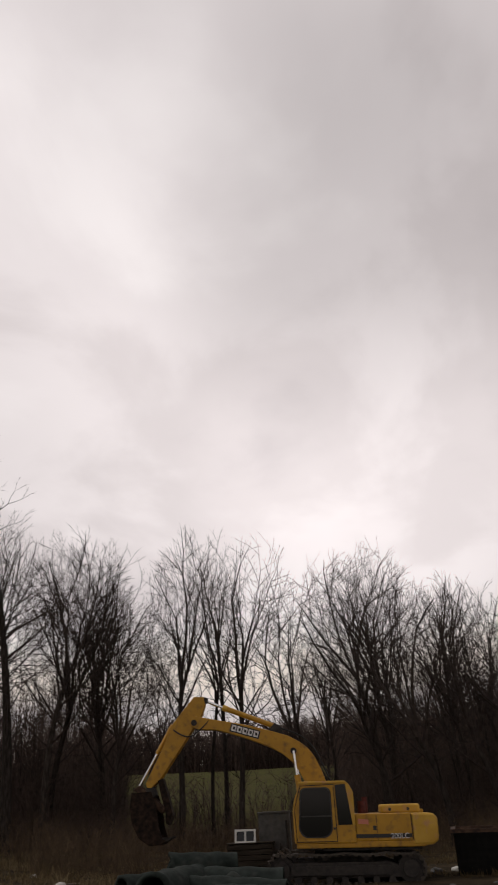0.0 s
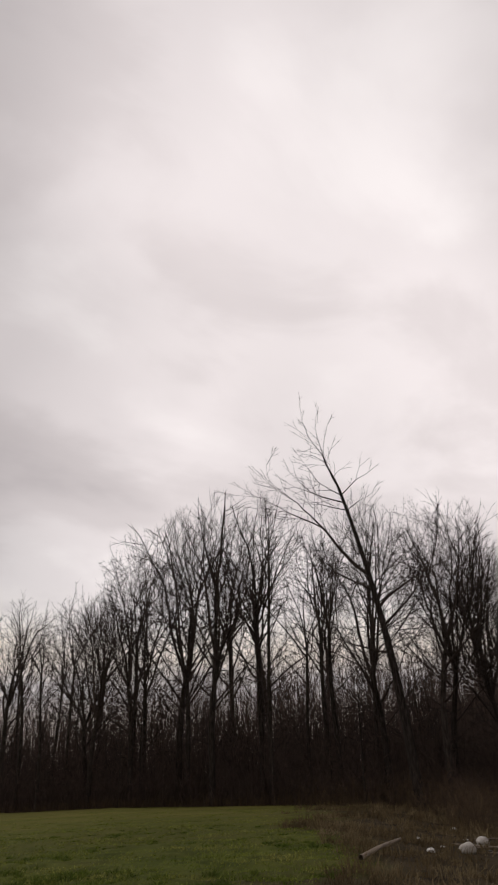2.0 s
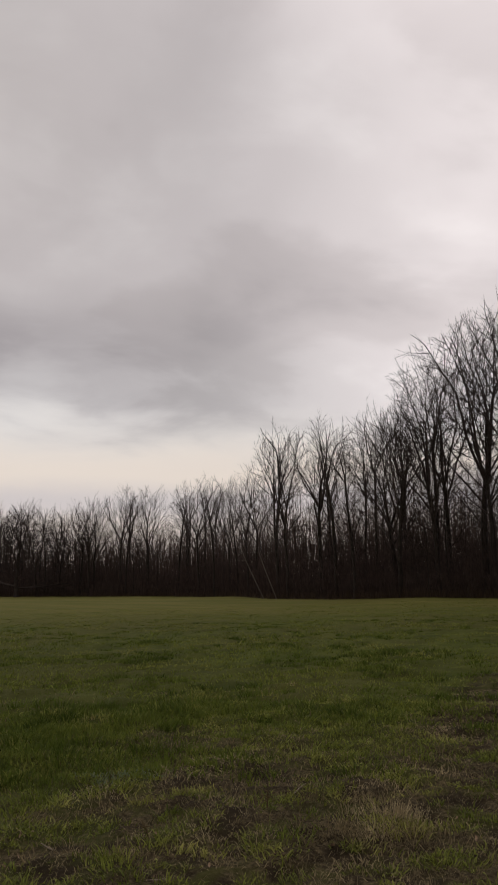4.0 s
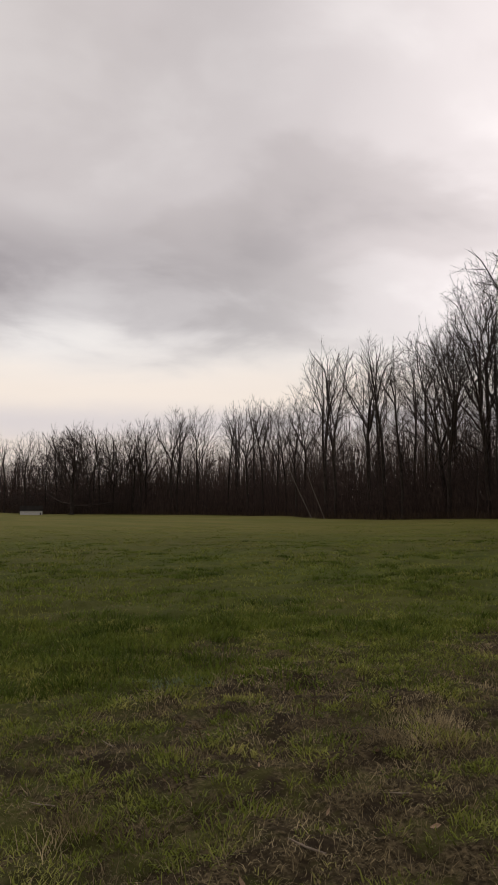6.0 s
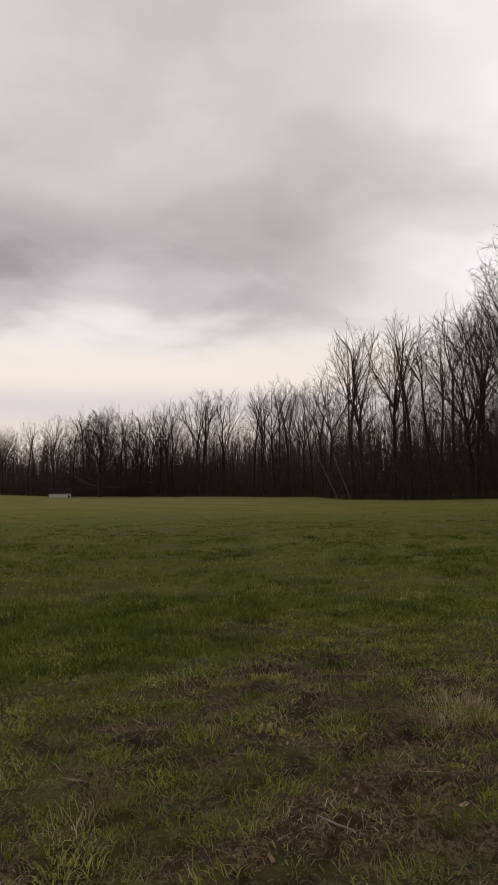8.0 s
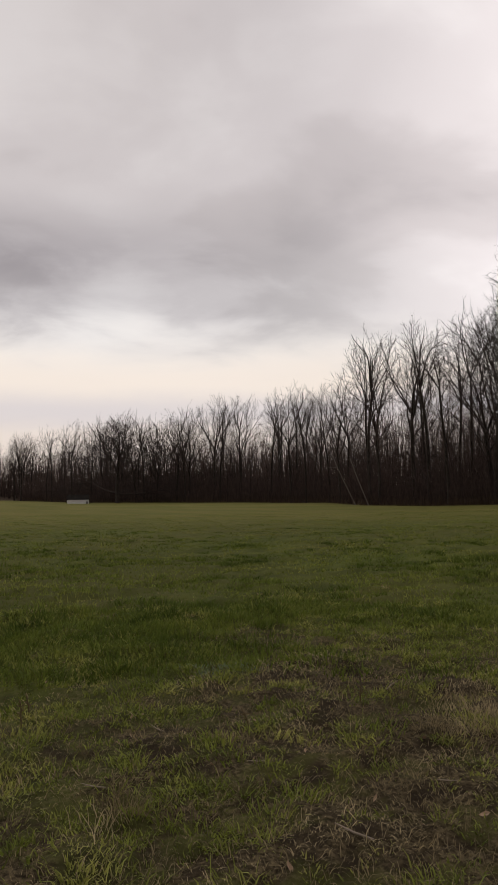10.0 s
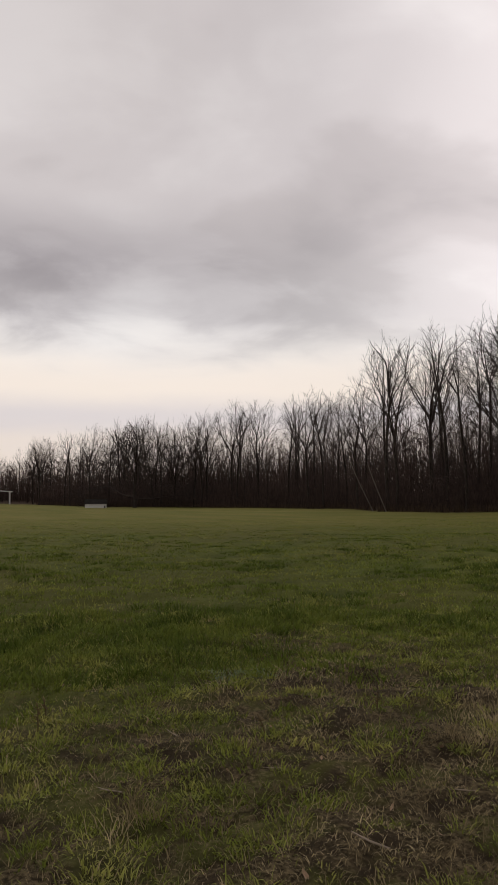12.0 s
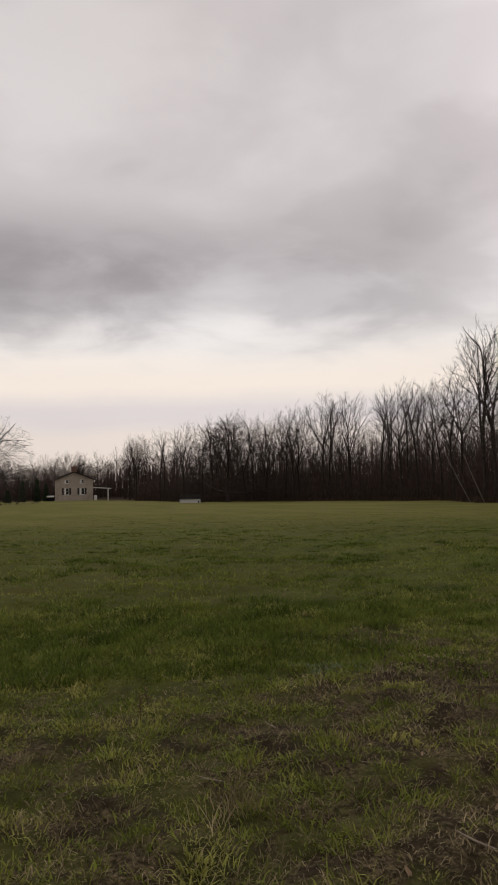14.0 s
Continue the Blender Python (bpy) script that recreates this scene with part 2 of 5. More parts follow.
    link(nt, c, b.inputs["Base Color"])
    b.inputs["Roughness"].default_value = 1.0
    b.inputs["Specular IOR Level"].default_value = 0.05
    bp = N("ShaderNodeBump")
    bp.inputs["Strength"].default_value, bp.inputs["Distance"].default_value = 0.8, 0.05
    link(nt, noise_tex(14, 8, 0.7), bp.inputs["Height"])
    link(nt, bp.outputs[0], b.inputs["Normal"])
    return m


def yard_amount(x, y):
    d = math.hypot(x, y)
    a = math.degrees(math.atan2(-x, y)) + 6.0 * noise.noise((x * 0.16, y * 0.16, 9)) + 2.5 * noise.noise((x * 0.7, y * 0.7, 11))
    return step(27, 19, a) * step(9, 14, d) * (1 - step(54, 64, d)) * step(-80, -60, a)


def worn_reach(x, y):
    d = math.hypot(x, y)
    a = math.degrees(math.atan2(-x, y))
    reach = 8.4 + 7.0 * step(42, 30, a) - 2.2 * step(55, 76, a)
    return 1 - step(reach - 1.6, reach + 1.0, d + 1.3 * noise.noise((x * 0.5, y * 0.5, 2)))


def bare_patch(x, y):
    """Where the turf has died back, 0 to 1."""
    n = noise.fractal((x * 2.3, y * 2.3, 7), 0.55, 2.0, 5)
    a = math.degrees(math.atan2(-x, y))
    return step(-0.30, 0.26, n - 0.24 * step(52, 66, a) + 0.14)


def worn_amount(x, y):
    """Thin, trodden turf near the camera, greener farther out."""
    return worn_reach(x, y) * (0.5 + 0.5 * bare_patch(x, y))


def woods_and_hill_shade(x, y):
    d = math.hypot(x, y)
    a = math.degrees(math.atan2(-x, y))
    D = table(EDGE, a)
    # the open hill meadow keeps some litter colour, darkening it in place of shade
    return step(D - 1.5, D + 1.5, d + 1.5 * noise.noise((x * 0.2, y * 0.2, 4))) * step(-170, -150, a) * (
        1 - step(24, 8, a) * 0.66 * step(66, 74, d) * (1 - step(150, 160, d)) * step(-75, -40, a)) * step(130, 100, a)


def build_ground():
    A = np.concatenate([np.arange(-180, -30, 6.0), np.arange(-30, 20, 1.0), np.arange(20, 93, 0.5), np.arange(93, 100, 1.0), np.arange(100, 180, 6.0)])
    Rr = [0.0] + list(np.geomspace(1.2, 2.6, 12)) + list(np.geomspace(2.7, 62, 330)) + list(np.geomspace(63, 260, 60)) + [340, 480, 700, 1100, 1800, 3000]
    V, F, Z = [], [], []
    for r in Rr[1:]:
        for a in A:
            x, y = polar(a, r)
            V.append((x, y, ground_z(x, y)))
            Z.append((yard_amount(x, y), worn_amount(x, y), woods_and_hill_shade(x, y), step(22, 55, r) * (1 - 0.9 * step(24, 8, a))))
    n = len(A)
    for i in range(len(Rr) - 2):
        for j in range(n):
            k = (j + 1) % n
            F.append((i * n + j, i * n + k, (i + 1) * n + k, (i + 1) * n + j)[::-1])
    V.append((0, 0, 0.0))
    Z.append((0, 1, 0, 0))
    for j in range(n):
        F.append((len(V) - 1, j, (j + 1) % n))
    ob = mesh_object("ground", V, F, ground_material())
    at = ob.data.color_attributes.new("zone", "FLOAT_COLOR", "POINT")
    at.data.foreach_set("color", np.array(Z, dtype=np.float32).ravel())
    tagged(ob, "rough green meadow with worn brown turf and bare yard", "ground", kind="structure")


build_ground()


# ---------- bare trees ----------
class Shape:
    def __init__(self):
        self.V, self.F = [], []

    def tube(self, pts, rad, sides):
        """A tapering tube through pts; a last radius of 0 closes it to a tip."""
        V, F, base = self.V, self.F, len(self.V)
        n = len(pts)
        ax = (pts[-1] - pts[0]).normalized()
        u = ax.cross(Vector((0.31, 0.95, 0.07))).normalized()
        v = ax.cross(u)
        ring = [(math.cos(2 * math.pi * k / sides), math.sin(2 * math.pi * k / sides)) for k in range(sides)]
        for i in range(n):
            p, r = pts[i], rad[i]
            if i == n - 1 and r == 0:
                V.append(p[:])
                break
            for c, s in ring:
                V.append((p.x + r * (c * u.x + s * v.x), p.y + r * (c * u.y + s * v.y), p.z + r * (c * u.z + s * v.z)))
        for i in range(n - 1):
            o = base + i * sides
            if i == n - 2 and rad[-1] == 0:
                tip = base + (n - 1) * sides
                for k in range(sides):
                    F.append((o + k, o + (k + 1) % sides, tip))
            else:
                for k in range(sides):
                    q = (k + 1) % sides
                    F.append((o + k, o + q, o + sides + q, o + sides + k))


def turned(d, ang, rng):
    """d bent away by ang degrees to a random side."""
    ax = d.cross(Vector((rng.gauss(0, 1), rng.gauss(0, 1), rng.gauss(0, 1)))).normalized()
    return (Matrix.Rotation(radians(ang), 3, ax) @ d).normalized()


# grain: (shortest branch, spacing of side branches, radius of a twig), for a tree 20 m high
FINE = (0.68, 0.95, 0.0095)
LIGHT = (0.95, 1.2, 0.014)
COARSE = (1.2, 1.4, 0.017)
SAPLING = (1.1, 1.2, 0.016)


def limb(sh, p, d, L, r, rng, grain, pull, wide, outside=None):
    """A branch with side branches along it and a fork at its end, down to twigs."""
    short, gap, tip = grain
    if outside:
        while L > short * 0.5 and outside(p + d * L):
            L *= 0.72
    if L < short:
        e = p + d * max(L, short * rng.uniform(0.45, 0.9))
        sh.tube([p, e], [min(r, tip * 1.15), 0], 3)
        return
    n = max(2, min(7, round(L / 0.8)))
    pts, rad = [p], [r]
    for i in range(n):
        d = (d + Vector((rng.gauss(0, 0.085), rng.gauss(0, 0.085), rng.gauss(0, 0.06) + pull))).normalized()
        pts.append(pts[-1] + d * (L / n))
        rad.append(max(tip, r * (1 - 0.45 * (i + 1) / n)))
    sh.tube(pts, rad, 6 if r > 0.10 else 4 if r > 0.05 else 3)
    m = int(L * 0.78 / gap + rng.random())
    for j in range(m):
        t = 0.22 + 0.74 * (j + 0.8 * rng.random()) / m
        k = t * n
        i = min(int(k), n - 1)
        q = pts[i].lerp(pts[i + 1], k - i)
        dd = turned((pts[i + 1] - pts[i]).normalized(), rng.uniform(30, 58) * wide, rng)
        Lc = L * (0.66 - 0.30 * t) * rng.uniform(0.75, 1.25)
        limb(sh, q, dd, Lc, max(tip, min(0.7 * r, 0.008 + 0.0098 * Lc)), rng, grain, pull, wide, outside)
    for lo, hi, f in ((6, 22, 0.72), (20, 44, 0.64)):
        Lc = L * f * rng.uniform(0.85, 1.1)
        limb(sh, pts[-1], turned(d, rng.uniform(lo, hi) * wide, rng), Lc, max(tip, rad[-1] * (0.92 if f > 0.65 else 0.75)), rng, grain, pull, wide, outside)


def bare_tree(name, seed, H, r, clear=0.3, reach=0.2, lean=0.0, grain=FINE, mat=None, label="tall bare grey-brown tree in the winter woodland",
              lead=0.35, limbs=7, rise=(54, 20), pull=0.02, wide=1.0, stem=None, extra=(), stubs=5, top_fork=3):
    """A leafless tree H high: a stem up into the crown, limbs out to an egg-shaped outline, forks and twigs."""
    rng = random.Random(seed)
    size = H / 20
    grain = (grain[0] * size, grain[1] * size, grain[2])
    cx, zc, hw, hh = lean * H, (clear + 1) / 2 * H, reach * H, (1 - clear) / 2 * H
    if stem is None:
        ph, ph2 = rng.uniform(0, 6), rng.uniform(0, 6)
        top = (clear + lead * (1 - clear)) * H
        stem = []
        for i in range(11):
            t = i / 10
            stem.append((cx * t * t * 0.9 + 0.010 * H * math.sin(ph + 4 * t) * t, 0.010 * H * math.sin(ph2 + 3.5 * t) * t, top * t - (0.35 if i == 0 else 0)))
    S = [Vector(q) for q in stem]
    ns = len(S)
    end_r = r * (0.27 if extra else 0.62 if lead < 0.5 else 0.42)
    srad = [r * 1.3 if i == 0 else r + (end_r - r) * (i / (ns - 1)) ** 0.8 for i in range(ns)]

    lump = [rng.uniform(0, 6.28) for k in range(3)]

    def outside(e):
        """Past the uneven outline of the crown."""
        x, y, z = (e.x - cx) / hw, e.y / hw, (e.z - zc) / hh
        q = 1 + 0.10 * math.sin(3.1 * x + lump[0]) + 0.10 * math.sin(3.7 * y + lump[1]) + 0.06 * math.sin(5 * (x + y) + lump[2])
        return x * x + y * y + z * z > q * q and z > -0.6

    def reach_out(q, g):
        """How far the crown's outline lies from q along g."""
        d = 0.3
        while d < H:
            if outside(q + g * d):
                break
            d += 0.25
        return d

    tr, cr = Shape(), Shape()
    tr.tube(S, srad, 8)
    az = rng.uniform(0, 6.28)
    first = max(1, int(ns * clear * 0.9 * H / S[-1].z))
    for k in range(limbs):
        t = k / max(1, limbs - 1)
        pos = first + (ns - 1.05 - first) * t
        i = min(int(pos), ns - 2)
        q = S[i].lerp(S[i + 1], pos - i)
        az += 2.4 + rng.uniform(-0.5, 0.5)
        th = radians(rise[0] + (rise[1] - rise[0]) * t + rng.uniform(-7, 7))
        g = Vector((math.sin(th) * math.cos(az), math.sin(th) * math.sin(az), math.cos(th)))
        L = reach_out(q, g) * 0.56 * rng.uniform(0.85, 1.1)
        limb(cr, q, g, L, min(srad[i] * 0.7, 0.012 + 0.016 * L), rng, grain, pull, wide, outside)
    for k in range(top_fork):
        az += 2.1 + rng.uniform(-0.3, 0.3)
        th = radians(rng.uniform(4, 12) if k == 0 else rng.uniform(14, 30))
        g = Vector((math.sin(th) * math.cos(az) + lean, math.sin(th) * math.sin(az), math.cos(th))).normalized()
        L = (2.6 if extra else reach_out(S[-1], g) * 0.56) * rng.uniform(0.9, 1.08)
        limb(cr, S[-1], g, L, end_r * (0.85 if k == 0 else 0.7), rng, grain, pull, wide, None if extra else outside)
    for z, g, L, rr in extra:
        i = min(range(ns), key=lambda k: abs(S[k].z - z))
        limb(cr, S[i], Vector(g).normalized(), L, rr, rng, grain, pull, wide)
    # dead stubs and shoots on the lower stem
    for i in range(stubs):
        pos = rng.uniform(0.2, max(0.25, first / ns)) * (ns - 1)
        q = S[int(pos)].lerp(S[min(ns - 1, int(pos) + 1)], pos % 1)
        limb(cr, q, turned(Vector((0, 0, 1)), rng.uniform(35, 75), rng), rng.uniform(0.05, 0.10) * H, max(grain[2], r * 0.12), rng, grain, pull, wide)
    high = max(v[2] for v in cr.V)
    for sh in (tr, cr):
        sh.V = [(x, y, z * H / high) for x, y, z in sh.V]
    top = new(name)
    mesh_object("trunk", tr.V, tr.F, mat if mat and stubs < 5 else M_BARK, top)
    mesh_object("crown", cr.V, cr.F, mat or M_TWIG, top)
    tagged(top, label, "tree", "bare woodland trees")
    top["high"] = H
    return top


def put(ob, a, d, turn=0.0, size=1.0, sink=0.1):
    p = ground_at(a, d)
    ob.matrix_basis = pose(p.x, p.y, p.z - sink, 0, 0, turn) @ Matrix.Diagonal((size, size, size, 1))


def put_copy(ob, a, d, turn, size):
    p = ground_at(a, d)
    keep = ob.scale.copy()
    ob.scale = (size, size, size)
    c = copy_thing(ob, pose(p.x, p.y, p.z - 0.1, 0, 0, turn))
    ob.scale = keep
    return c


YOUNG = "slender bare young tree among the woodland edge"
NEAR = [bare_tree("tree", 11 + k, 20, r, c, w, l, lead=e) for k, (r, c, w, l, e) in enumerate(
    ((0.22, 0.30, 0.22, 0.02, 0.20), (0.19, 0.40, 0.17, -0.03, 0.45), (0.26, 0.26, 0.26, 0.03, 0.15), (0.17, 0.44, 0.15, 0.05, 0.5),
     (0.23, 0.33, 0.23, -0.05, 0.25), (0.20, 0.36, 0.19, 0.0, 0.35), (0.25, 0.28, 0.25, 0.06, 0.2)))]
FAR = [bare_tree("tree", 21 + k, 20, r, c, w, l, LIGHT, lead=e) for k, (r, c, w, l, e) in enumerate(
    ((0.22, 0.28, 0.23, 0.01, 0.2), (0.20, 0.36, 0.20, -0.03, 0.4), (0.26, 0.22, 0.27, 0.03, 0.15), (0.18, 0.42, 0.17, 0.03, 0.45), (0.24, 0.30, 0.24, -0.02, 0.25)))]
SLIM = [bare_tree("tree", 31 + k, 12, r, c, w, l, SAPLING, label=YOUNG, lead=0.6) for k, (r, c, w, l) in enumerate(
    ((0.085, 0.22, 0.19, 0.04), (0.070, 0.30, 0.17, -0.06), (0.10, 0.16, 0.23, 0.05), (0.08, 0.24, 0.21, -0.02)))]
BACK = [bare_tree("tree", 35 + k, 20, r, c, w, l, COARSE) for k, (r, c, w, l) in enumerate(
    ((0.20, 0.28, 0.21, 0.02), (0.17, 0.36, 0.18, -0.02), (0.22, 0.30, 0.24, 0.0)))]
POOLS = {"near": NEAR, "far": FAR, "slim": SLIM, "back": BACK}
USED = set()


def plant(kind, a, d, h, rng):
    i = rng.randrange(len(POOLS[kind]))
    src = POOLS[kind][i]
    s = h / src["high"]
    if (kind, i) not in USED:
        USED.add((kind, i))
        put(src, a, d, rng.uniform(0, 360), s)
    else:
        put_copy(src, a, d, rng.uniform(0, 360), s)


def plant_woods():
    rng = random.Random(5)
    a = -23.0
    while a < 97:
        D = table(EDGE, a)
        gap = -7.4 < a < 8.5
        rows = ((0, 3), (3, 8), (9, 17), (18, 34)) if a < 66 else ((0, 6), (6, 14), (14, 26))
        for k, (lo, hi) in enumerate(rows):
            if gap and (k > 1 or rng.random() < 0.86):
                continue
            if 76.8 < a < 88 and k == 0:
                continue
            if k > 1 and a < 66 and rng.random() < (0.15 if a < 30 else 0.42):
                continue
            aa = a + rng.uniform(-1.3, 1.3)
            d = D + rng.uniform(lo, hi)
            p = ground_at(aa, d)
            want = d * math.tan(radians(table(SKYLINE, aa))) + EYE[2] - p.z
            h = min(25, want * (rng.uniform(0.98, 1.11) if k < 2 else rng.uniform(0.84, 1.04)))
            plant("back" if k > 1 else "near" if d < 66 else "far", aa, d, h, rng)
        if a < -6:
            for k in range(2):
                aa, d = a + rng.uniform(-1.5, 1.5), D + rng.uniform(4, 22)
                plant("back", aa, d, d * math.tan(radians(table(SKYLINE, aa))) * rng.uniform(0.72, 0.98), rng)
        if not gap:
            for k in range(3 if a < -6 else 2):
                aa, d = a + rng.uniform(-1.5, 1.5), D + rng.uniform(-0.5, 12)
                if 76 < aa < 89 and d < 192:
                    continue
                top = d * math.tan(radians(table(SKYLINE, aa))) * 0.8
                plant("slim", aa, d, min(top, rng.uniform(6, 12)), rng)
        a += math.degrees(3.2 / D) * rng.uniform(0.7, 1.3) * (1.0 if a < 52 else 1.25)


plant_woods()

# trees that stand out by themselves
tall = bare_tree("tree", 41, 26.7, 0.36, 0.62, 0.12, -0.15, (0.44, 0.66, 0.011), lead=0.6, limbs=0, pull=0.045, stubs=9, top_fork=2,
                 stem=[(-0.024 * t - 0.0053 * t * t, 0.02 * t, t) for t in np.arange(-0.3, 21.6, 0.6)],
                 extra=((20.9, (-0.80, 0.2, 0.55), 2.0, 0.05), (20.6, (0.70, -0.2, 0.55), 1.5, 0.05), (20.3, (-0.9, -0.1, 0.30), 2.2, 0.055),
                        (19.2, (-0.92, 0.2, 0.30), 2.0, 0.05), (19.6, (0.8, 0.3, 0.5), 1.2, 0.04), (15.0, (-0.78, 0.1, 0.62), 4.4, 0.13),
                        (13.2, (-0.85, -0.2, 0.45), 3.0, 0.08), (12.4, (0.6, 0.3, 0.7), 3.6, 0.11), (11.0, (0.7, -0.3, 0.55), 3.0, 0.09),
                        (9.4, (-0.9, 0.2, 0.35), 2.8, 0.08)),
                 label="very tall leaning bare tree rising above the woodland")
p = ground_at(16.6, 45.5)
tall.matrix_basis = pose(p.x, p.y, p.z - 0.2, 0, 0, 17.5)
for seed, a, d, h, clear, reach, r, lean in ((51, 4.75, 47.5, 20.0, 0.36, 0.17, 0.22, 0.01), (52, 0.55, 48.0, 19.8, 0.34, 0.17, 0.22, 0.02),
                                             (53, 2.5, 51.0, 19.4, 0.40, 0.13, 0.15, 0.02), (58, 6.8, 50.5, 13.5, 0.3, 0.17, 0.11, 0.03)):
    tw = bare_tree("tree", seed, h, r, clear, reach, lean, lead=0.15, rise=(40, 18), label="tall bare tree standing alone behind the yard")
    put(tw, a, d, a)
for seed, a, d, h, lean in ((54, -6.7, 43.5, 15.8, -0.17), (55, -10.2, 46.0, 17.6, -0.06), (56, -14.0, 41.0, 14.8, -0.08), (57, -17.4, 44.0, 13.8, -0.05), (59, -20.2, 42.0, 12.6, 0.0)):
    tw = bare_tree("tree", seed, h, 0.20, 0.20, 0.27, lean, grain=(0.82, 1.25, 0.0105), lead=0.2, rise=(62, 20), label="many-limbed spreading bare tree beside the yard")
    put(tw, a, d, a)
broad = bare_tree("tree", 61, 17.0, 0.42, 0.10, 0.46, 0.0, (0.95, 1.15, 0.015), lead=0.25, limbs=10, rise=(82, 30), pull=0.0, wide=1.2, top_fork=4,
                  label="broad round-crowned bare tree on the meadow edge")
put(broad, 69.1, 136, 40)
pale = bare_tree("tree", 62, 15.6, 0.17, 0.52, 0.26, 0.0, (0.95, 1.1, 0.014), M_PALE, lead=0.1, limbs=3, rise=(40, 25), label="pale-barked slender bare tree beyond the field")
put(pale, 76.3, 166, 76.3)
lone = bare_tree("tree", 63, 15.0, 0.40, 0.08, 0.52, 0.0, (0.9, 1.15, 0.014), lead=0.3, limbs=10, rise=(92, 35), pull=-0.02, wide=1.25, top_fork=4,
                 label="wide bare tree with low drooping limbs near the house")
put(lone, 87.8, 125, 100)
for seed, a, L, lean in ((64, 50.4, 7.2, 24), (65, 49.4, 6.0, 20)):
    dead = bare_tree("tree", seed, L, 0.065, 0.75, 0.07, 0, (1.6, 2.0, 0.012), M_PALE, lead=0.5, limbs=2, label="pale leaning dead trunk at the woodland foot", stubs=2)
    p = ground_at(a, table(EDGE, a) - 1.2)
    dead.matrix_basis = pose(p.x, p.y, p.z - 0.1, 0, -lean, a)
for seed, a, d, h in ((66, 81.7, 195, 13.0), (67, 80.2, 199, 10.0), (68, 84.2, 200, 9.0)):
    sm = bare_tree("tree", seed, h, 0.18, 0.22, 0.34, 0.0, COARSE, M_PALE, label="pale bare tree behind the house")
    put(sm, a, d, 0)


def stems(name, label, seed, count, where, tall_range, lean, thick, twigs, mat, twig_len=(0.15, 0.38)):
    """A crowd of thin woody stems; where(rng) gives (azimuth, distance, greatest height) or None."""
    rng = random.Random(seed)
    sh = Shape()
    for i in range(count):
        w = where(rng)
        if not w:
            continue
        a, d, cap = w
        p = ground_at(a, d)
        h = min(rng.uniform(*tall_range), cap)
        dr = Vector((rng.gauss(0, lean), rng.gauss(0, lean), 1)).normalized()
        q1 = p + dr * h * 0.5
        dr2 = (dr + Vector((rng.gauss(0, lean), rng.gauss(0, lean), 0))).normalized()
        r = rng.uniform(*thick) * (1 + step(80, 160, d))
        sh.tube([p - dr * 0.2, q1, q1 + dr2 * h * 0.5], [r, r * 0.7, 0], 3)
        for k in range(twigs):
            t = rng.uniform(0.15, 0.97)
            q = p.lerp(q1, t * 2) if t < 0.5 else q1 + dr2 * h * (t - 0.5)
            sh.tube([q, q + turned(dr2, rng.uniform(25, 70), rng) * h * rng.uniform(*twig_len)], [r * 0.6, 0], 3)
    ob = mesh_object(name, sh.V, sh.F, mat)
    return tagged(ob, label, "undergrowth", kind="stuff")


def open_gap(a):
    return -6.5 < a < 8.8


def brush_place(rng):
    a = rng.uniform(-24, 95)
    if open_gap(a) and rng.random() < 0.8:
        return None
    D = table(EDGE, a)
    if rng.random() > 0.45 + D / 280:
        return None
    d = D + (rng.random() ** 1.4) * 24 - 0.8
    if 76.5 < a < 90 and d < 192:
        return None
    return a, d, min(d * math.tan(radians(table(SKYLINE, a))) * 0.8, 2.0 + 1.6 * max(0, d - D))


def deep_place(rng):
    a = rng.uniform(-24, 95)
    if open_gap(a):
        return None
    D = table(EDGE, a)
    d = D + 8 + rng.random() * 55
    return a, d, d * math.tan(radians(table(SKYLINE, a))) * 0.64


def hill_place(rng):
    a = rng.uniform(-26, 14)
    return a, rng.uniform(152, 185), 12


stems("undergrowth", "dense dark leafless thicket along the woodland foot", 8, 20000, brush_place, (1.8, 6.0), 0.22, (0.015, 0.040), 6, M_BRUSH)
stems("woodland_depth", "crowd of thin bare saplings deep in the woods", 9, 13500, deep_place, (5.0, 15.0), 0.11, (0.022, 0.050), 5, M_BRUSH, (0.1, 0.30))
stems("far_woods", "dark bare woods beyond the hill meadow", 10, 3500, hill_place, (6.0, 11.0), 0.12, (0.05, 0.10), 6, M_BRUSH, (0.12, 0.35))


def weed_place(rng):
    a = rng.uniform(-24, 27)
    if a > 12 and rng.random() < (a - 12) / 15:
        return None
    D = table(EDGE, a)
    d = rng.uniform(29 + max(0.0, a - 12) * 1.35, D + 4) if a > 6 else rng.uniform(34, D + 6)
    x, y = polar(a, d)
    n = noise.fractal((x * 0.22, y * 0.22, 12), 0.7, 2.0, 3)
    if n < rng.uniform(-0.5, 0.3):
        return None
    return a, d, (0.6 + 2.2 * max(0.0, n + 0.35)) * (1.35 if 7 < a < 19 else 1.0)


def fringe_place(rng):
    a = rng.uniform(20, 92)
    D = table(EDGE, a)
    if 76.5 < a < 90:
        return None
    return a, D + rng.uniform(-1.6, 0.6), 1.1


stems("dead_weeds", "brown dead weeds and briars round the yard", 12, 11000, weed_place, (0.4, 2.5), 0.34, (0.006, 0.013), 5, M_WEED, (0.15, 0.4))
stems("weed_fringe", "brown dead weeds fringing the woodland foot", 13, 5000, fringe_place, (0.3, 0.9), 0.3, (0.006, 0.014), 3, M_WEED, (0.2, 0.5))


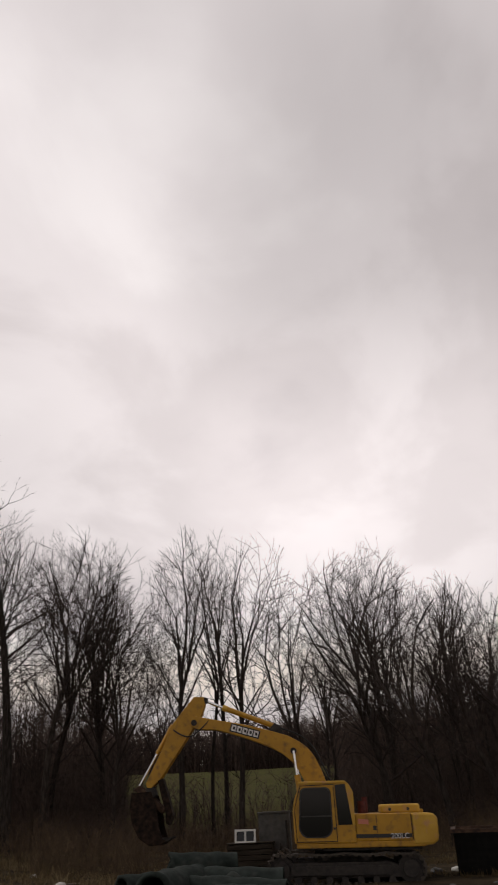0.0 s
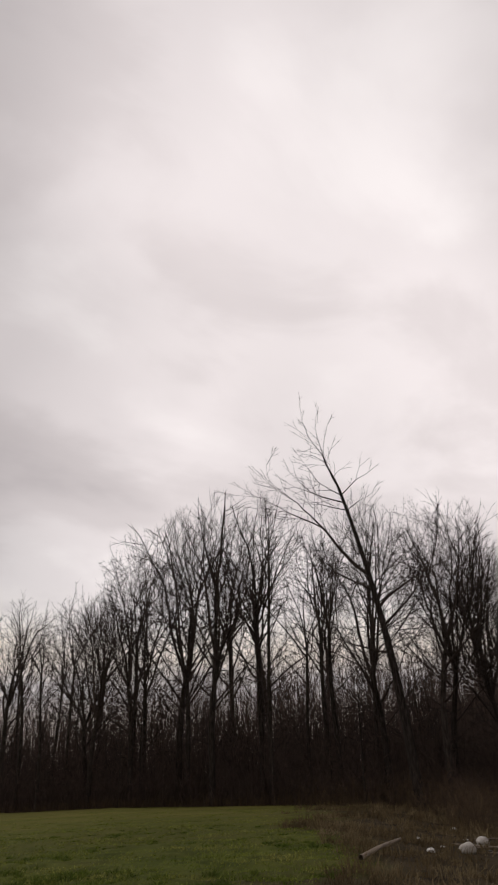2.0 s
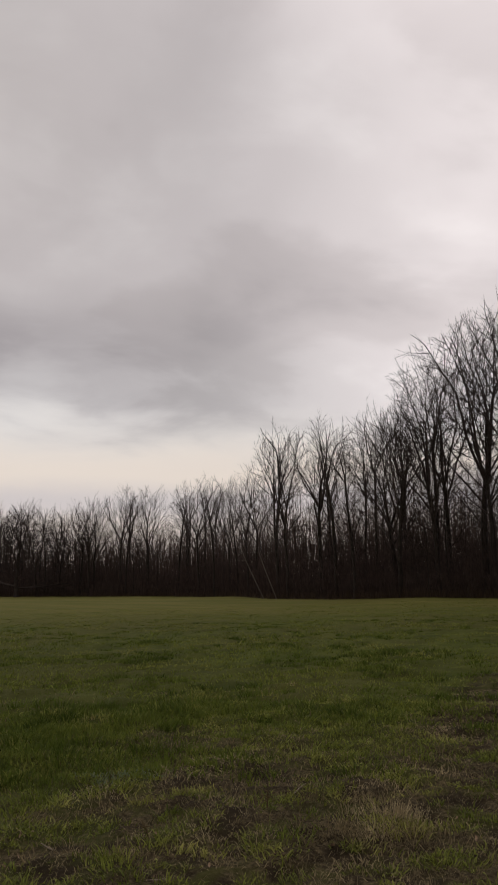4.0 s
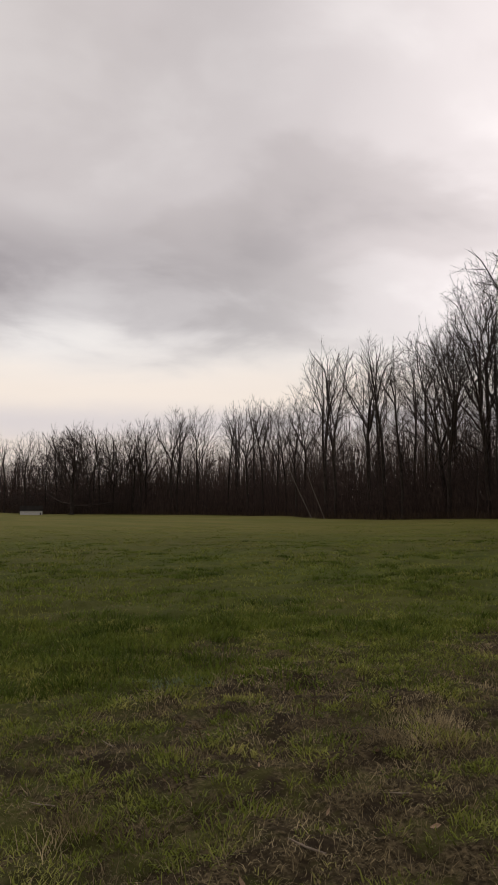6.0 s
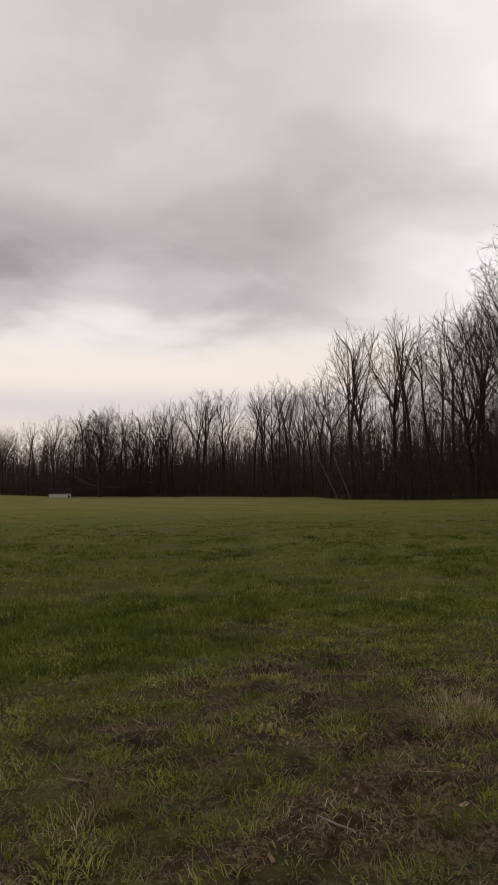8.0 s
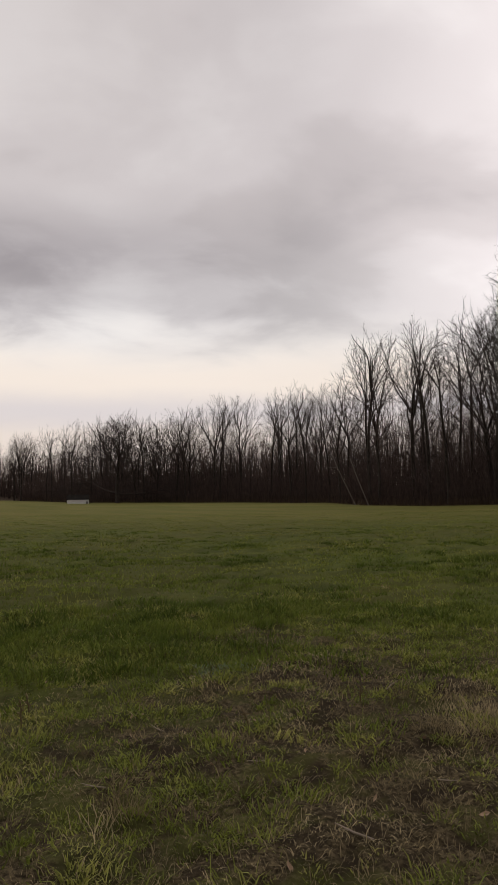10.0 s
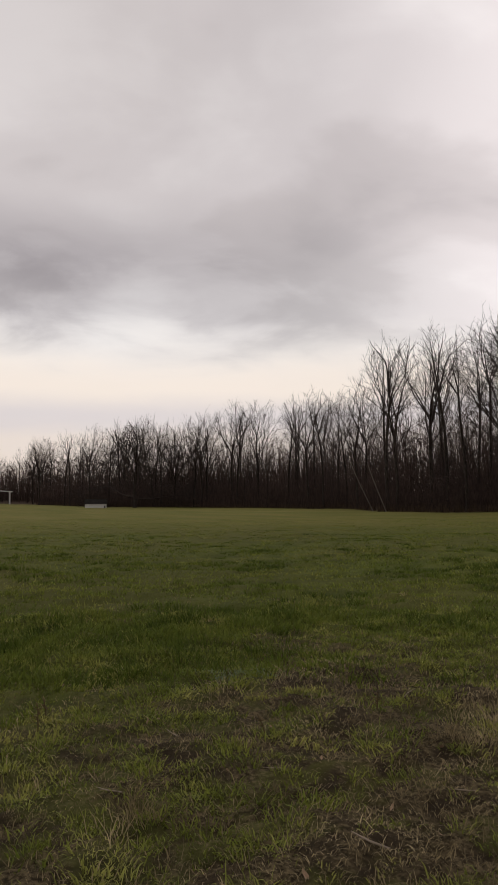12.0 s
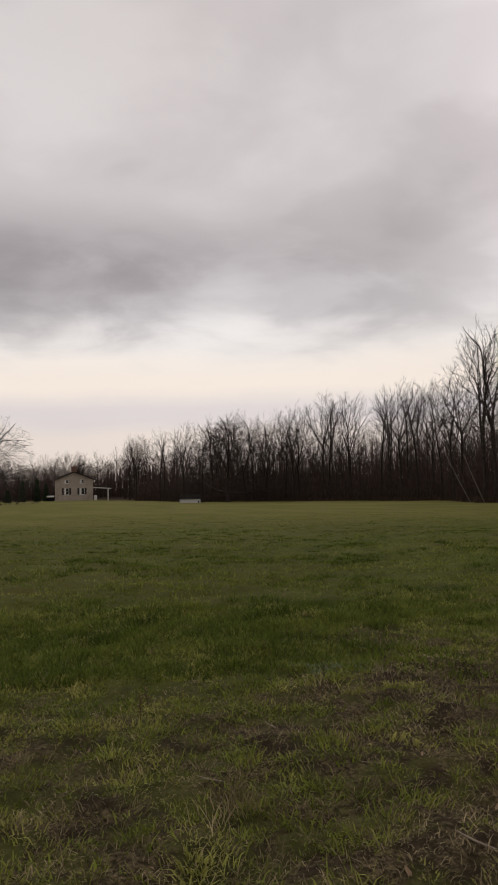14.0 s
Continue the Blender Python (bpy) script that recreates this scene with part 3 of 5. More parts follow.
# ---------- more materials ----------
def plain(name, col, rough=0.5, metal=0.0, spec=0.5):
    m = bpy.data.materials.new(name)
    m.use_nodes = True
    b = m.node_tree.nodes["Principled BSDF"]
    b.inputs["Base Color"].default_value = (*col, 1)
    b.inputs["Roughness"].default_value, b.inputs["Metallic"].default_value = rough, metal
    b.inputs["Specular IOR Level"].default_value = spec
    return m


M_YELLOW = material("machine_yellow", [(0.35, 0.175, 0.011), (0.45, 0.235, 0.016)], 2.5, 0.5, 0.05, second=(4.5, (0.17, 0.09, 0.022), 0.52, 0.76), spec=0.4)
M_YELLOW2 = material("faded_yellow", [(0.44, 0.25, 0.03), (0.54, 0.33, 0.05)], 2.5, 0.6, 0.05, second=(4.0, (0.42, 0.22, 0.10), 0.52, 0.7), spec=0.3)
M_STEEL = material("dark_steel", [(0.018, 0.016, 0.015), (0.05, 0.042, 0.036)], 8, 0.75, 0.3, metal=0.2)
M_SHOE = material("track_steel", [(0.026, 0.022, 0.018), (0.085, 0.070, 0.055)], 12, 0.7, 0.3, metal=0.3, objrand=0.2)
M_RUST = material("rusty_steel", [(0.018, 0.011, 0.008), (0.052, 0.028, 0.017), (0.095, 0.055, 0.033)], 7, 0.9, 0.5)
M_BUCKET = material("blackened_rust", [(0.006, 0.005, 0.004), (0.018, 0.011, 0.008), (0.038, 0.022, 0.014)], 7, 0.9, 0.5, spec=0.15)
M_GREYS = material("grey_metal", [(0.050, 0.049, 0.046), (0.092, 0.088, 0.082)], 6, 0.6, 0.1, second=(3, (0.07, 0.055, 0.04), 0.55, 0.75))
M_CHROME = plain("chrome", (0.75, 0.75, 0.75), 0.18, 1.0)
M_GLASS = plain("dark_glass", (0.010, 0.010, 0.011), 0.10, 0.0, 0.28)
M_RUBBER = plain("black_rubber", (0.012, 0.012, 0.012), 0.7)
M_WHITE = material("dirty_white", [(0.50, 0.49, 0.46), (0.72, 0.71, 0.68)], 6, 0.7, 0.1)
M_STONE = material("pale_stone", [(0.30, 0.28, 0.25), (0.50, 0.47, 0.43)], 5, 0.9, 0.4, second=(2.5, (0.20, 0.17, 0.13), 0.5, 0.75))
M_DECAL = plain("decal_black", (0.014, 0.013, 0.012), 0.5)
M_RED = material("faded_red", [(0.05, 0.010, 0.008), (0.10, 0.022, 0.017)], 8, 0.7, 0.1)
M_PINK = plain("faded_sticker", (0.50, 0.17, 0.10), 0.6)
M_TARP = material("green_fabric", [(0.009, 0.013, 0.011), (0.022, 0.030, 0.026)], 5, 0.8, 0.4, second=(2.2, (0.045, 0.047, 0.042), 0.52, 0.75), spec=0.15)
M_BLACK = material("black_paint", [(0.005, 0.005, 0.005), (0.012, 0.011, 0.010)], 6, 0.9, 0.2, spec=0.05)
M_STUCCO = material("beige_stucco", [(0.30, 0.25, 0.205), (0.38, 0.325, 0.27)], 1.2, 0.95, 0.3, second=(0.5, (0.25, 0.21, 0.175), 0.45, 0.75))
M_ROOF = material("dark_shingle", [(0.016, 0.014, 0.013), (0.036, 0.032, 0.030)], 3, 0.9, 0.5)
M_BRICK = material("chimney_brick", [(0.09, 0.05, 0.038), (0.15, 0.085, 0.065)], 5, 0.95, 0.5)
M_TRIM = material("white_trim", [(0.44, 0.43, 0.40), (0.58, 0.57, 0.54)], 4, 0.7, 0.05)
M_SHUT = material("dark_shutter", [(0.020, 0.014, 0.014), (0.035, 0.026, 0.024)], 6, 0.7, 0.1)
M_EVER = material("evergreen", [(0.012, 0.020, 0.010), (0.030, 0.042, 0.020)], 3, 0.9, 0, island=0.35, spec=0.1)
M_OLDWOOD = material("blackened_board", [(0.020, 0.016, 0.012), (0.05, 0.040, 0.030)], 4, 0.95, 0.4, stretch=(0.4, 4, 4), spec=0.1)
M_WOOD = material("weathered_board", [(0.13, 0.10, 0.075), (0.26, 0.21, 0.16)], 4, 0.9, 0.4, stretch=(0.4, 4, 4))


# ---------- small modelling kit ----------
def part(name, bm, mat, parent, label="", smooth=False):
    bmesh.ops.recalc_face_normals(bm, faces=bm.faces)
    me = bpy.data.meshes.new(name)
    bm.to_mesh(me)
    bm.free()
    if smooth:
        me.polygons.foreach_set("use_smooth", [True] * len(me.polygons))
    me.materials.append(mat)
    ob = new(name, me)
    ob.parent = parent
    if label:
        tagged(ob, label)
    return ob


def block(x0, x1, y0, y1, z0, z1, bevel=0.0, seg=2):
    bm = bmesh.new()
    bmesh.ops.create_cube(bm, size=1)
    for v in bm.verts:
        v.co = Vector((x0 if v.co.x < 0 else x1, y0 if v.co.y < 0 else y1, z0 if v.co.z < 0 else z1))
    if bevel:
        bmesh.ops.bevel(bm, geom=bm.edges[:], offset=bevel, segments=seg, affect="EDGES", profile=0.5)
    return bm


def prism(outline, y0, y1, bevel=0.0):
    """An outline in x and z, drawn out from y0 to y1."""
    bm = bmesh.new()
    f = bm.faces.new([bm.verts.new((x, y0, z)) for x, z in outline])
    ex = bmesh.ops.extrude_face_region(bm, geom=[f])
    for v in ex["geom"]:
        if isinstance(v, bmesh.types.BMVert):
            v.co.y = y1
    if bevel:
        bmesh.ops.bevel(bm, geom=bm.edges[:], offset=bevel, segments=2, affect="EDGES", profile=0.5)
    return bm


def rod(p, q, r, r2=None, sides=14):
    bm = bmesh.new()
    p, q = Vector(p), Vector(q)
    bmesh.ops.create_cone(bm, cap_ends=True, segments=sides, radius1=r, radius2=r if r2 is None else r2, depth=(q - p).length)
    m = Matrix.Translation((p + q) / 2) @ (q - p).to_track_quat("Z", "Y").to_matrix().to_4x4()
    bmesh.ops.transform(bm, matrix=m, verts=bm.verts)
    return bm


def ring(outline, hole, y0, y1):
    """A flat frame: outline minus hole (same number of points), y0 to y1."""
    bm = bmesh.new()
    n = len(outline)
    A = [[bm.verts.new((x, y, z)) for x, z in pts] for y in (y0, y1) for pts in (outline, hole)]
    for i in range(n):
        j = (i + 1) % n
        bm.faces.new((A[0][i], A[0][j], A[1][j], A[1][i]))
        bm.faces.new((A[2][i], A[2][j], A[3][j], A[3][i]))
        bm.faces.new((A[0][i], A[0][j], A[2][j], A[2][i]))
        bm.faces.new((A[1][i], A[1][j], A[3][j], A[3][i]))
    return bm


def hose(name, pts, r, mat, parent):
    c = bpy.data.curves.new(name, "CURVE")
    c.dimensions, c.bevel_depth, c.bevel_resolution, c.resolution_u = "3D", r, 2, 6
    s = c.splines.new("NURBS")
    s.points.add(len(pts) - 1)
    for q, p in zip(s.points, pts):
        q.co = (*p, 1)
    s.use_endpoint_u, s.order_u = True, 3
    c.materials.append(mat)
    ob = new(name, c)
    ob.parent = parent
    return ob


# ---------- excavator ----------
def yard_point(u, depth):
    """u metres to the right of the machine's middle line, at that distance out."""
    a = radians(-6.4)
    x, y = u * math.cos(a) - depth * math.sin(a), u * math.sin(a) + depth * math.cos(a)
    return Vector((x, y, ground_z(x, y)))


def build_excavator():
    """Front of the machine towards -x, its cab side towards -y, standing on z = 0."""
    ex = new("excavator")
    tagged(ex, "yellow tracked excavator with cab, boom and rusty bucket in the yard", "excavator")
    lift = 0.46

    def B(u, w):          # the boom's own plane lies behind the cab side
        x, z = u * 1.055, (w - 1.6) * 1.055 + 1.6 + lift
        return x - 0.028 * z - 0.06, z + 0.028 * x

    # undercarriage
    for y0, y1 in ((-1.40, -0.80), (0.80, 1.40)):
        tf = part("track_frame", prism([(-1.85, 0.22), (1.75, 0.22), (1.85, 0.45), (1.3, 0.62), (-1.4, 0.62), (-1.95, 0.45)], y0 + 0.1, y1 - 0.1, 0.03), M_STEEL, ex)
        part("side_beam", block(-1.55, 1.35, y0 + 0.04, y0 + 0.12, 0.28, 0.52, 0.02), M_STEEL, ex)
        for cx, r, nm in ((-1.82, 0.36, "idler"), (1.92, 0.37, "sprocket")):
            w = part(nm, rod((cx, y0 + 0.08, 0.44), (cx, y1 - 0.08, 0.44), r, sides=24), M_STEEL, ex)
            part("hub", rod((cx, y0 + 0.02, 0.44), (cx, y0 + 0.1, 0.44), r * 0.62, r * 0.7, 18), M_STEEL, w)
        for i in range(7):
            x = -1.35 + i * 0.45
            part("roller", rod((x, y0 + 0.06, 0.17), (x, y1 - 0.06, 0.17), 0.10), M_STEEL, ex)
        for x in (-0.55, 0.65):
            part("carrier_roller", rod((x, y0 + 0.06, 0.74), (x, y1 - 0.06, 0.74), 0.085), M_STEEL, ex)
        # shoes round the loop
        R = 0.41
        loop = []
        for i in range(60):
            loop.append((-1.82 + 3.74 * i / 60, 0.04))
        for i in range(30):
            t = -math.pi / 2 + math.pi * i / 30
            loop.append((1.92 + R * math.cos(t), 0.45 + R * math.sin(t)))
        for i in range(60):
            x = 1.92 - 3.74 * i / 60
            sag = 0.045 * abs(math.sin(math.pi * (x - 0.05) / 1.2))
            loop.append((x, 0.86 - sag))
        for i in range(30):
            t = math.pi / 2 + math.pi * i / 30
            loop.append((-1.82 + R * math.cos(t), 0.45 + R * math.sin(t)))
        loop.append(loop[0])
        L = np.array(loop)
        s = np.r_[0, np.cumsum(np.hypot(*np.diff(L, axis=0).T))]
        count = 52
        sm = None
        for i in range(count):
            t = s[-1] * i / count
            x, z = np.interp(t, s, L[:, 0]), np.interp(t, s, L[:, 1])
            x2, z2 = np.interp((t + 0.05) % s[-1], s, L[:, 0]), np.interp((t + 0.05) % s[-1], s, L[:, 1])
            ang = math.degrees(math.atan2(z2 - z, x2 - x))
            if sm is None:
                bm = prism([(-0.098, -0.015), (-0.085, -0.05), (-0.07, -0.015), (0.0, -0.015), (0.01, -0.04), (0.02, -0.015), (0.098, -0.015), (0.098, 0.03), (0.05, 0.03), (0.04, 0.075), (-0.04, 0.075), (-0.05, 0.03), (-0.098, 0.03)], y0, y1)
                sh = part("track_shoe", bm, M_SHOE, ex)
                sm = sh.data
            else:
                sh = new("track_shoe", sm)
                sh.parent = ex
            sh.matrix_basis = pose(x, 0, z, 0, -ang, 0)
    part("car_body", block(-0.9, 0.9, -0.85, 0.85, 0.48, 0.86, 0.06), M_STEEL, ex)
    part("slew_ring", rod((0, 0, 0.84), (0, 0, 1.02), 0.62, sides=28), M_STEEL, ex)

    # upper structure
    part("deck", prism([(-1.35, 0.98), (2.35, 0.98), (2.62, 1.06), (2.62, 1.14), (-1.35, 1.14)], -1.32, 1.32, 0.02), M_YELLOW, ex)
    part("deck_skirt", block(-0.6, 2.3, -1.22, 1.22, 0.90, 0.99, 0.02), M_STEEL, ex)
    side = part("engine_housing", block(0.42, 2.06, -1.33, 1.33, 1.13, 1.86, 0.035), M_YELLOW, ex)
    part("panel_seam", block(1.03, 1.045, -1.336, -1.32, 1.16, 1.83), M_DECAL, side)
    part("panel_seam", block(2.045, 2.062, -1.336, -1.32, 1.16, 1.83), M_DECAL, side)
    part("vent", block(0.92, 1.02, -1.338, -1.32, 1.42, 1.54, 0.004, 1), M_DECAL, side)
    part("sticker", prism([(0.50, 1.60), (0.80, 1.57), (0.80, 1.70), (0.50, 1.73)], -1.338, -1.328), M_PINK, side, "faded red and white sticker")
    part("stripe", block(-0.30, 2.03, -1.340, -1.328, 1.225, 1.325), M_DECAL, side, "black stripe along the side")
    cw = part("counterweight", prism([(2.07, 1.02), (2.62, 1.02), (2.80, 1.14), (2.82, 1.72), (2.70, 1.84), (2.07, 1.86)], -1.34, 1.34, 0.06), M_YELLOW2, ex, "faded stained yellow counterweight")
    part("lifting_lug", block(2.25, 2.5, -0.6, -0.5, 1.82, 1.95, 0.02), M_YELLOW2, cw)
    hood = part("engine_hood", block(1.22, 2.38, -0.95, 0.75, 1.85, 2.10, 0.07, 3), M_YELLOW2, ex)
    for x in (1.48, 2.02):
        part("hood_latch", rod((x, -0.965, 1.96), (x, -0.93, 1.96), 0.045), M_DECAL, hood)
    part("exhaust", rod((0.78, 0.25, 1.8), (0.78, 0.25, 2.32), 0.09), M_RED, ex, "rust-red exhaust stack")
    part("air_filter", rod((0.66, -0.3, 1.8), (0.66, -0.3, 2.2), 0.12), M_RED, ex, "rust-red canister behind the cab")

    # cab, its side towards the camera
    c0, c1 = -1.35, -0.30
    outl = [(-1.40, 1.10), (-1.43, 2.0), (-1.36, 2.3), (-1.20, 2.72), (-0.06, 2.75), (0.28, 2.70), (0.40, 2.5), (0.42, 1.10)]
    cab = part("cab", prism(outl, c0, c1, 0.03), M_YELLOW, ex, "yellow operator cab with dark windows")
    dw = []
    for cx, cz, rr, t0 in ((-0.46, 2.40, 0.17, 0), (-1.00, 2.40, 0.17, 90), (-0.90, 1.56, 0.28, 180), (-0.57, 1.56, 0.28, 270)):
        for k in range(6):
            t = radians(t0 + k * 18)
            dw.append((cx + rr * math.cos(t) - 0.05 * (cz < 2) * (cx < -0.7), cz + rr * math.sin(t)))
    grow = [(x + 0.035 * (1 if x > -0.72 else -1), z + 0.03 * (1 if z > 1.95 else -1)) for x, z in dw]
    part("door_window", prism(dw, c0 - 0.012, c0 + 0.02), M_GLASS, cab, "dark rounded door window")
    part("window_seal", ring(grow, dw, c0 - 0.016, c0 + 0.01), M_DECAL, cab)
    part("window_bar", prism([(-1.18, 1.80), (-0.29, 1.80), (-0.29, 1.84), (-1.18, 1.84)], c0 - 0.022, c0), M_DECAL, cab)
    door = [(-1.34, 1.14), (-1.385, 1.98), (-1.30, 2.32), (-1.18, 2.66), (-0.16, 2.68), (-0.13, 1.14)]
    inner = [(x + (0.022 if x < -0.7 else -0.022), z + (0.022 if z < 2 else -0.022)) for x, z in door]
    part("door_edge", ring(door, inner, c0 - 0.008, c0 + 0.004), M_STEEL, cab)
    part("rear_window", prism([(-0.09, 1.58), (-0.13, 2.66), (0.18, 2.67), (0.31, 2.4), (0.33, 1.58)], c0 - 0.012, c0 + 0.02), M_GLASS, cab)
    part("rear_pillar", prism([(0.335, 1.58), (0.19, 2.68), (0.27, 2.68), (0.41, 2.45), (0.415, 1.58)], c0 - 0.02, c0 + 0.03), M_YELLOW2, cab)
    part("roof_edge", prism([(-1.24, 2.70), (0.26, 2.70), (0.18, 2.77), (-1.18, 2.77)], c0 - 0.02, c1, 0.015), M_YELLOW2, cab)
    part("front_window", block(-1.435, -1.40, c0 + 0.12, c1 - 0.12, 1.5, 2.25, 0.01, 1), M_GLASS, cab)
    part("door_handle", block(-0.24, -0.17, c0 - 0.04, c0, 1.46, 1.52, 0.01, 1), M_DECAL, cab)
    hose("grab_rail", [(-1.47, c0 - 0.04, 1.35), (-1.5, c0 - 0.07, 1.6), (-1.5, c0 - 0.07, 2.1), (-1.42, c0 - 0.04, 2.35)], 0.014, M_STEEL, cab)
    part("valve_cover", block(-1.2, 0.42, 0.42, 1.30, 1.13, 1.62, 0.04), M_YELLOW, ex)

    # boom
    top = [(-4.36, 4.36), (-4.25, 4.42), (-3.79, 4.31), (-2.6, 4.06), (-1.91, 3.86), (-1.3, 3.66), (-0.96, 3.47), (-0.72, 3.28), (-0.53, 3.02), (-0.36, 2.66), (-0.24, 2.30), (-0.10, 1.5)]
    bot = [(-0.62, 1.35), (-0.86, 2.1), (-0.90, 2.36), (-1.05, 2.66), (-1.24, 2.92), (-1.5, 3.14), (-1.85, 3.34), (-2.29, 3.53), (-3.0, 3.79), (-3.6, 3.97), (-4.2, 4.02), (-4.38, 4.12)]
    boom = part("boom", prism([B(*q) for q in top + bot], -0.02, 0.42, 0.018), M_YELLOW, ex, "yellow bent boom with painted lettering blocks")
    x0, z0 = B(-3.08, 4.03)
    ang = math.degrees(math.atan2(B(-2.1, 3.72)[1] - z0, B(-2.1, 3.72)[0] - x0))
    plate = part("name_plate", block(-0.03, 0.98, -0.006, 0.002, -0.13, 0.13, 0.0), M_DECAL, boom, "black plate with five white blocks")
    plate.matrix_basis = pose(x0, -0.024, z0 - 0.02, 0, -ang, 0)
    for i in range(5):
        b = part("letter_block", ring([(0, -0.095), (0.155, -0.095), (0.155, 0.095), (0, 0.095)], [(0.05, -0.045), (0.12, -0.045), (0.12, 0.045), (0.05, 0.045)], -0.012, -0.004), M_WHITE, plate)
        b.matrix_basis = pose(0.015 + i * 0.192, 0, 0)
    px, pz = B(-1.16, 3.21)
    part("boom_pin", rod((px, -0.12, pz), (px, 0.52, pz), 0.10), M_STEEL, boom)
    for y in (-0.10, 0.50):
        bx, bz = B(-1.02, 1.5)
        t = 0.40
        mx, mz = px + (bx - px) * t, pz + (bz - pz) * t
        cyl = part("boom_cylinder", rod((mx, y, mz), (bx, y, bz), 0.085), M_YELLOW, ex)
        part("piston_rod", rod((px, y, pz), (mx, y, mz), 0.045), M_CHROME, cyl, "bright chrome rod")
    # arm
    arm_o = [(-4.36, 4.93), (-4.28, 5.02), (-3.96, 4.99), (-3.93, 4.76), (-4.08, 4.35), (-4.34, 4.02), (-4.9, 3.28), (-5.36, 2.66), (-5.66, 2.40), (-5.80, 2.42), (-5.84, 2.54), (-5.30, 3.55), (-4.97, 4.26)]
    arm = part("arm", prism([B(*q) for q in arm_o], 0.03, 0.37, 0.016), M_YELLOW, ex)
    ax, az = B(-4.28, 4.22)
    part("arm_pin", rod((ax, -0.06, az), (ax, 0.46, az), 0.10), M_STEEL, arm)
    p0, p1, p2 = B(-3.97, 4.90), B(-3.30, 4.62), B(-1.72, 3.98)
    ac = part("arm_cylinder", rod((p1[0], 0.2, p1[1]), (p2[0], 0.2, p2[1]), 0.085), M_YELLOW, ex)
    part("piston_rod", rod((p0[0], 0.2, p0[1]), (p1[0], 0.2, p1[1]), 0.045), M_CHROME, ac, "bright chrome rod")
    part("gland", rod((p1[0] - 0.06, 0.2, p1[1] + 0.024), (p1[0] + 0.08, 0.2, p1[1] - 0.03), 0.10), M_YELLOW2, ac)
    part("arm_lug", prism([B(*q) for q in ((-4.05, 4.99), (-3.86, 4.97), (-3.84, 4.82), (-3.97, 4.8))], 0.08, 0.32, 0.01), M_STEEL, arm)
    part("cylinder_lug", prism([B(*q) for q in ((-1.95, 3.85), (-1.72, 4.06), (-1.55, 4.0), (-1.45, 3.70))], 0.08, 0.32, 0.01), M_STEEL, boom)
    hose("hydraulic_hose", [(B(-3.8, 4.26)[0], 0.0, B(-3.8, 4.26)[1]), (B(-4.2, 4.0)[0], -0.06, B(-4.1, 3.85)[1]), (B(-4.6, 3.8)[0], -0.06, B(-4.6, 3.78)[1]),
                            (B(-4.95, 4.1)[0], 0.0, B(-4.95, 4.05)[1])], 0.022, M_RUBBER, ex)
    hose("hydraulic_hose", [(B(-1.6, 3.9)[0], 0.1, B(-1.6, 3.92)[1]), (B(-1.1, 3.8)[0], 0.1, B(-1.1, 3.78)[1]), (B(-0.6, 3.4)[0], 0.1, B(-0.6, 3.42)[1]),
                            (B(-0.3, 2.8)[0], 0.1, B(-0.3, 2.82)[1]), (B(-0.1, 2.3)[0], 0.1, B(-0.1, 2.3)[1])], 0.022, M_RUBBER, ex)
    # bucket cylinder, links, bucket
    q0, q1, q2 = B(-5.02, 4.22), B(-5.52, 3.38), B(-6.12, 2.40)
    bc = part("bucket_cylinder", rod((q0[0], 0.2, q0[1]), (q1[0], 0.2, q1[1]), 0.07), M_YELLOW, ex)
    part("piston_rod", rod((q1[0], 0.2, q1[1]), (q2[0], 0.2, q2[1]), 0.04), M_CHROME, bc, "bright chrome rod")
    for y in (0.0, 0.36):
        lk = [B(-6.22, 2.38), B(-6.05, 2.50), B(-5.55, 2.1), B(-5.25, 1.80), B(-5.33, 1.68), B(-5.75, 2.02)]
        part("bucket_link", prism(lk, y, y + 0.06, 0.01), M_RUST, ex)
    lk = [B(-5.80, 2.52), B(-5.62, 2.46), B(-5.50, 2.2), B(-5.62, 2.12), B(-5.85, 2.3)]
    part("link_bracket", prism(lk, 0.04, 0.36, 0.01), M_STEEL, ex)
    shell = [(-6.22, 2.30), (-6.28, 1.90), (-6.20, 1.45), (-5.98, 1.05), (-5.66, 0.84), (-5.30, 0.84), (-5.14, 0.96), (-5.30, 1.02), (-5.60, 1.02), (-5.84, 1.20), (-6.02, 1.5), (-6.08, 1.9), (-6.04, 2.24)]
    bk = part("bucket", prism([B(*q) for q in shell], -0.25, 0.65, 0.012), M_BUCKET, ex, "rusty brown bucket hanging from the arm")
    for y in (-0.27, 0.63):
        part("bucket_cheek", prism([B(*q) for q in ((-6.20, 2.28), (-6.24, 1.90), (-6.16, 1.46), (-5.95, 1.08), (-5.62, 0.88), (-5.22, 0.90), (-5.36, 1.30), (-5.42, 1.8), (-5.60, 2.30))], y, y + 0.04), M_BUCKET, bk)
    for k in range(5):
        y = -0.22 + k * 0.20
        part("tooth", prism([B(*q) for q in ((-5.34, 0.84), (-5.02, 1.0), (-5.0, 1.05), (-5.32, 1.0))], y, y + 0.09), M_STEEL, bk)
    th = [(-5.30, 2.66), (-5.10, 2.05), (-4.98, 1.60), (-5.08, 1.36), (-5.2, 1.4), (-5.22, 1.75), (-5.36, 2.2), (-5.46, 2.6)]
    part("thumb", prism([B(*q) for q in th], 0.02, 0.38, 0.012), M_BUCKET, ex, "rusty thumb clamp under the arm")

    # model number on the stripe
    fc = bpy.data.curves.new("lettering", "FONT")
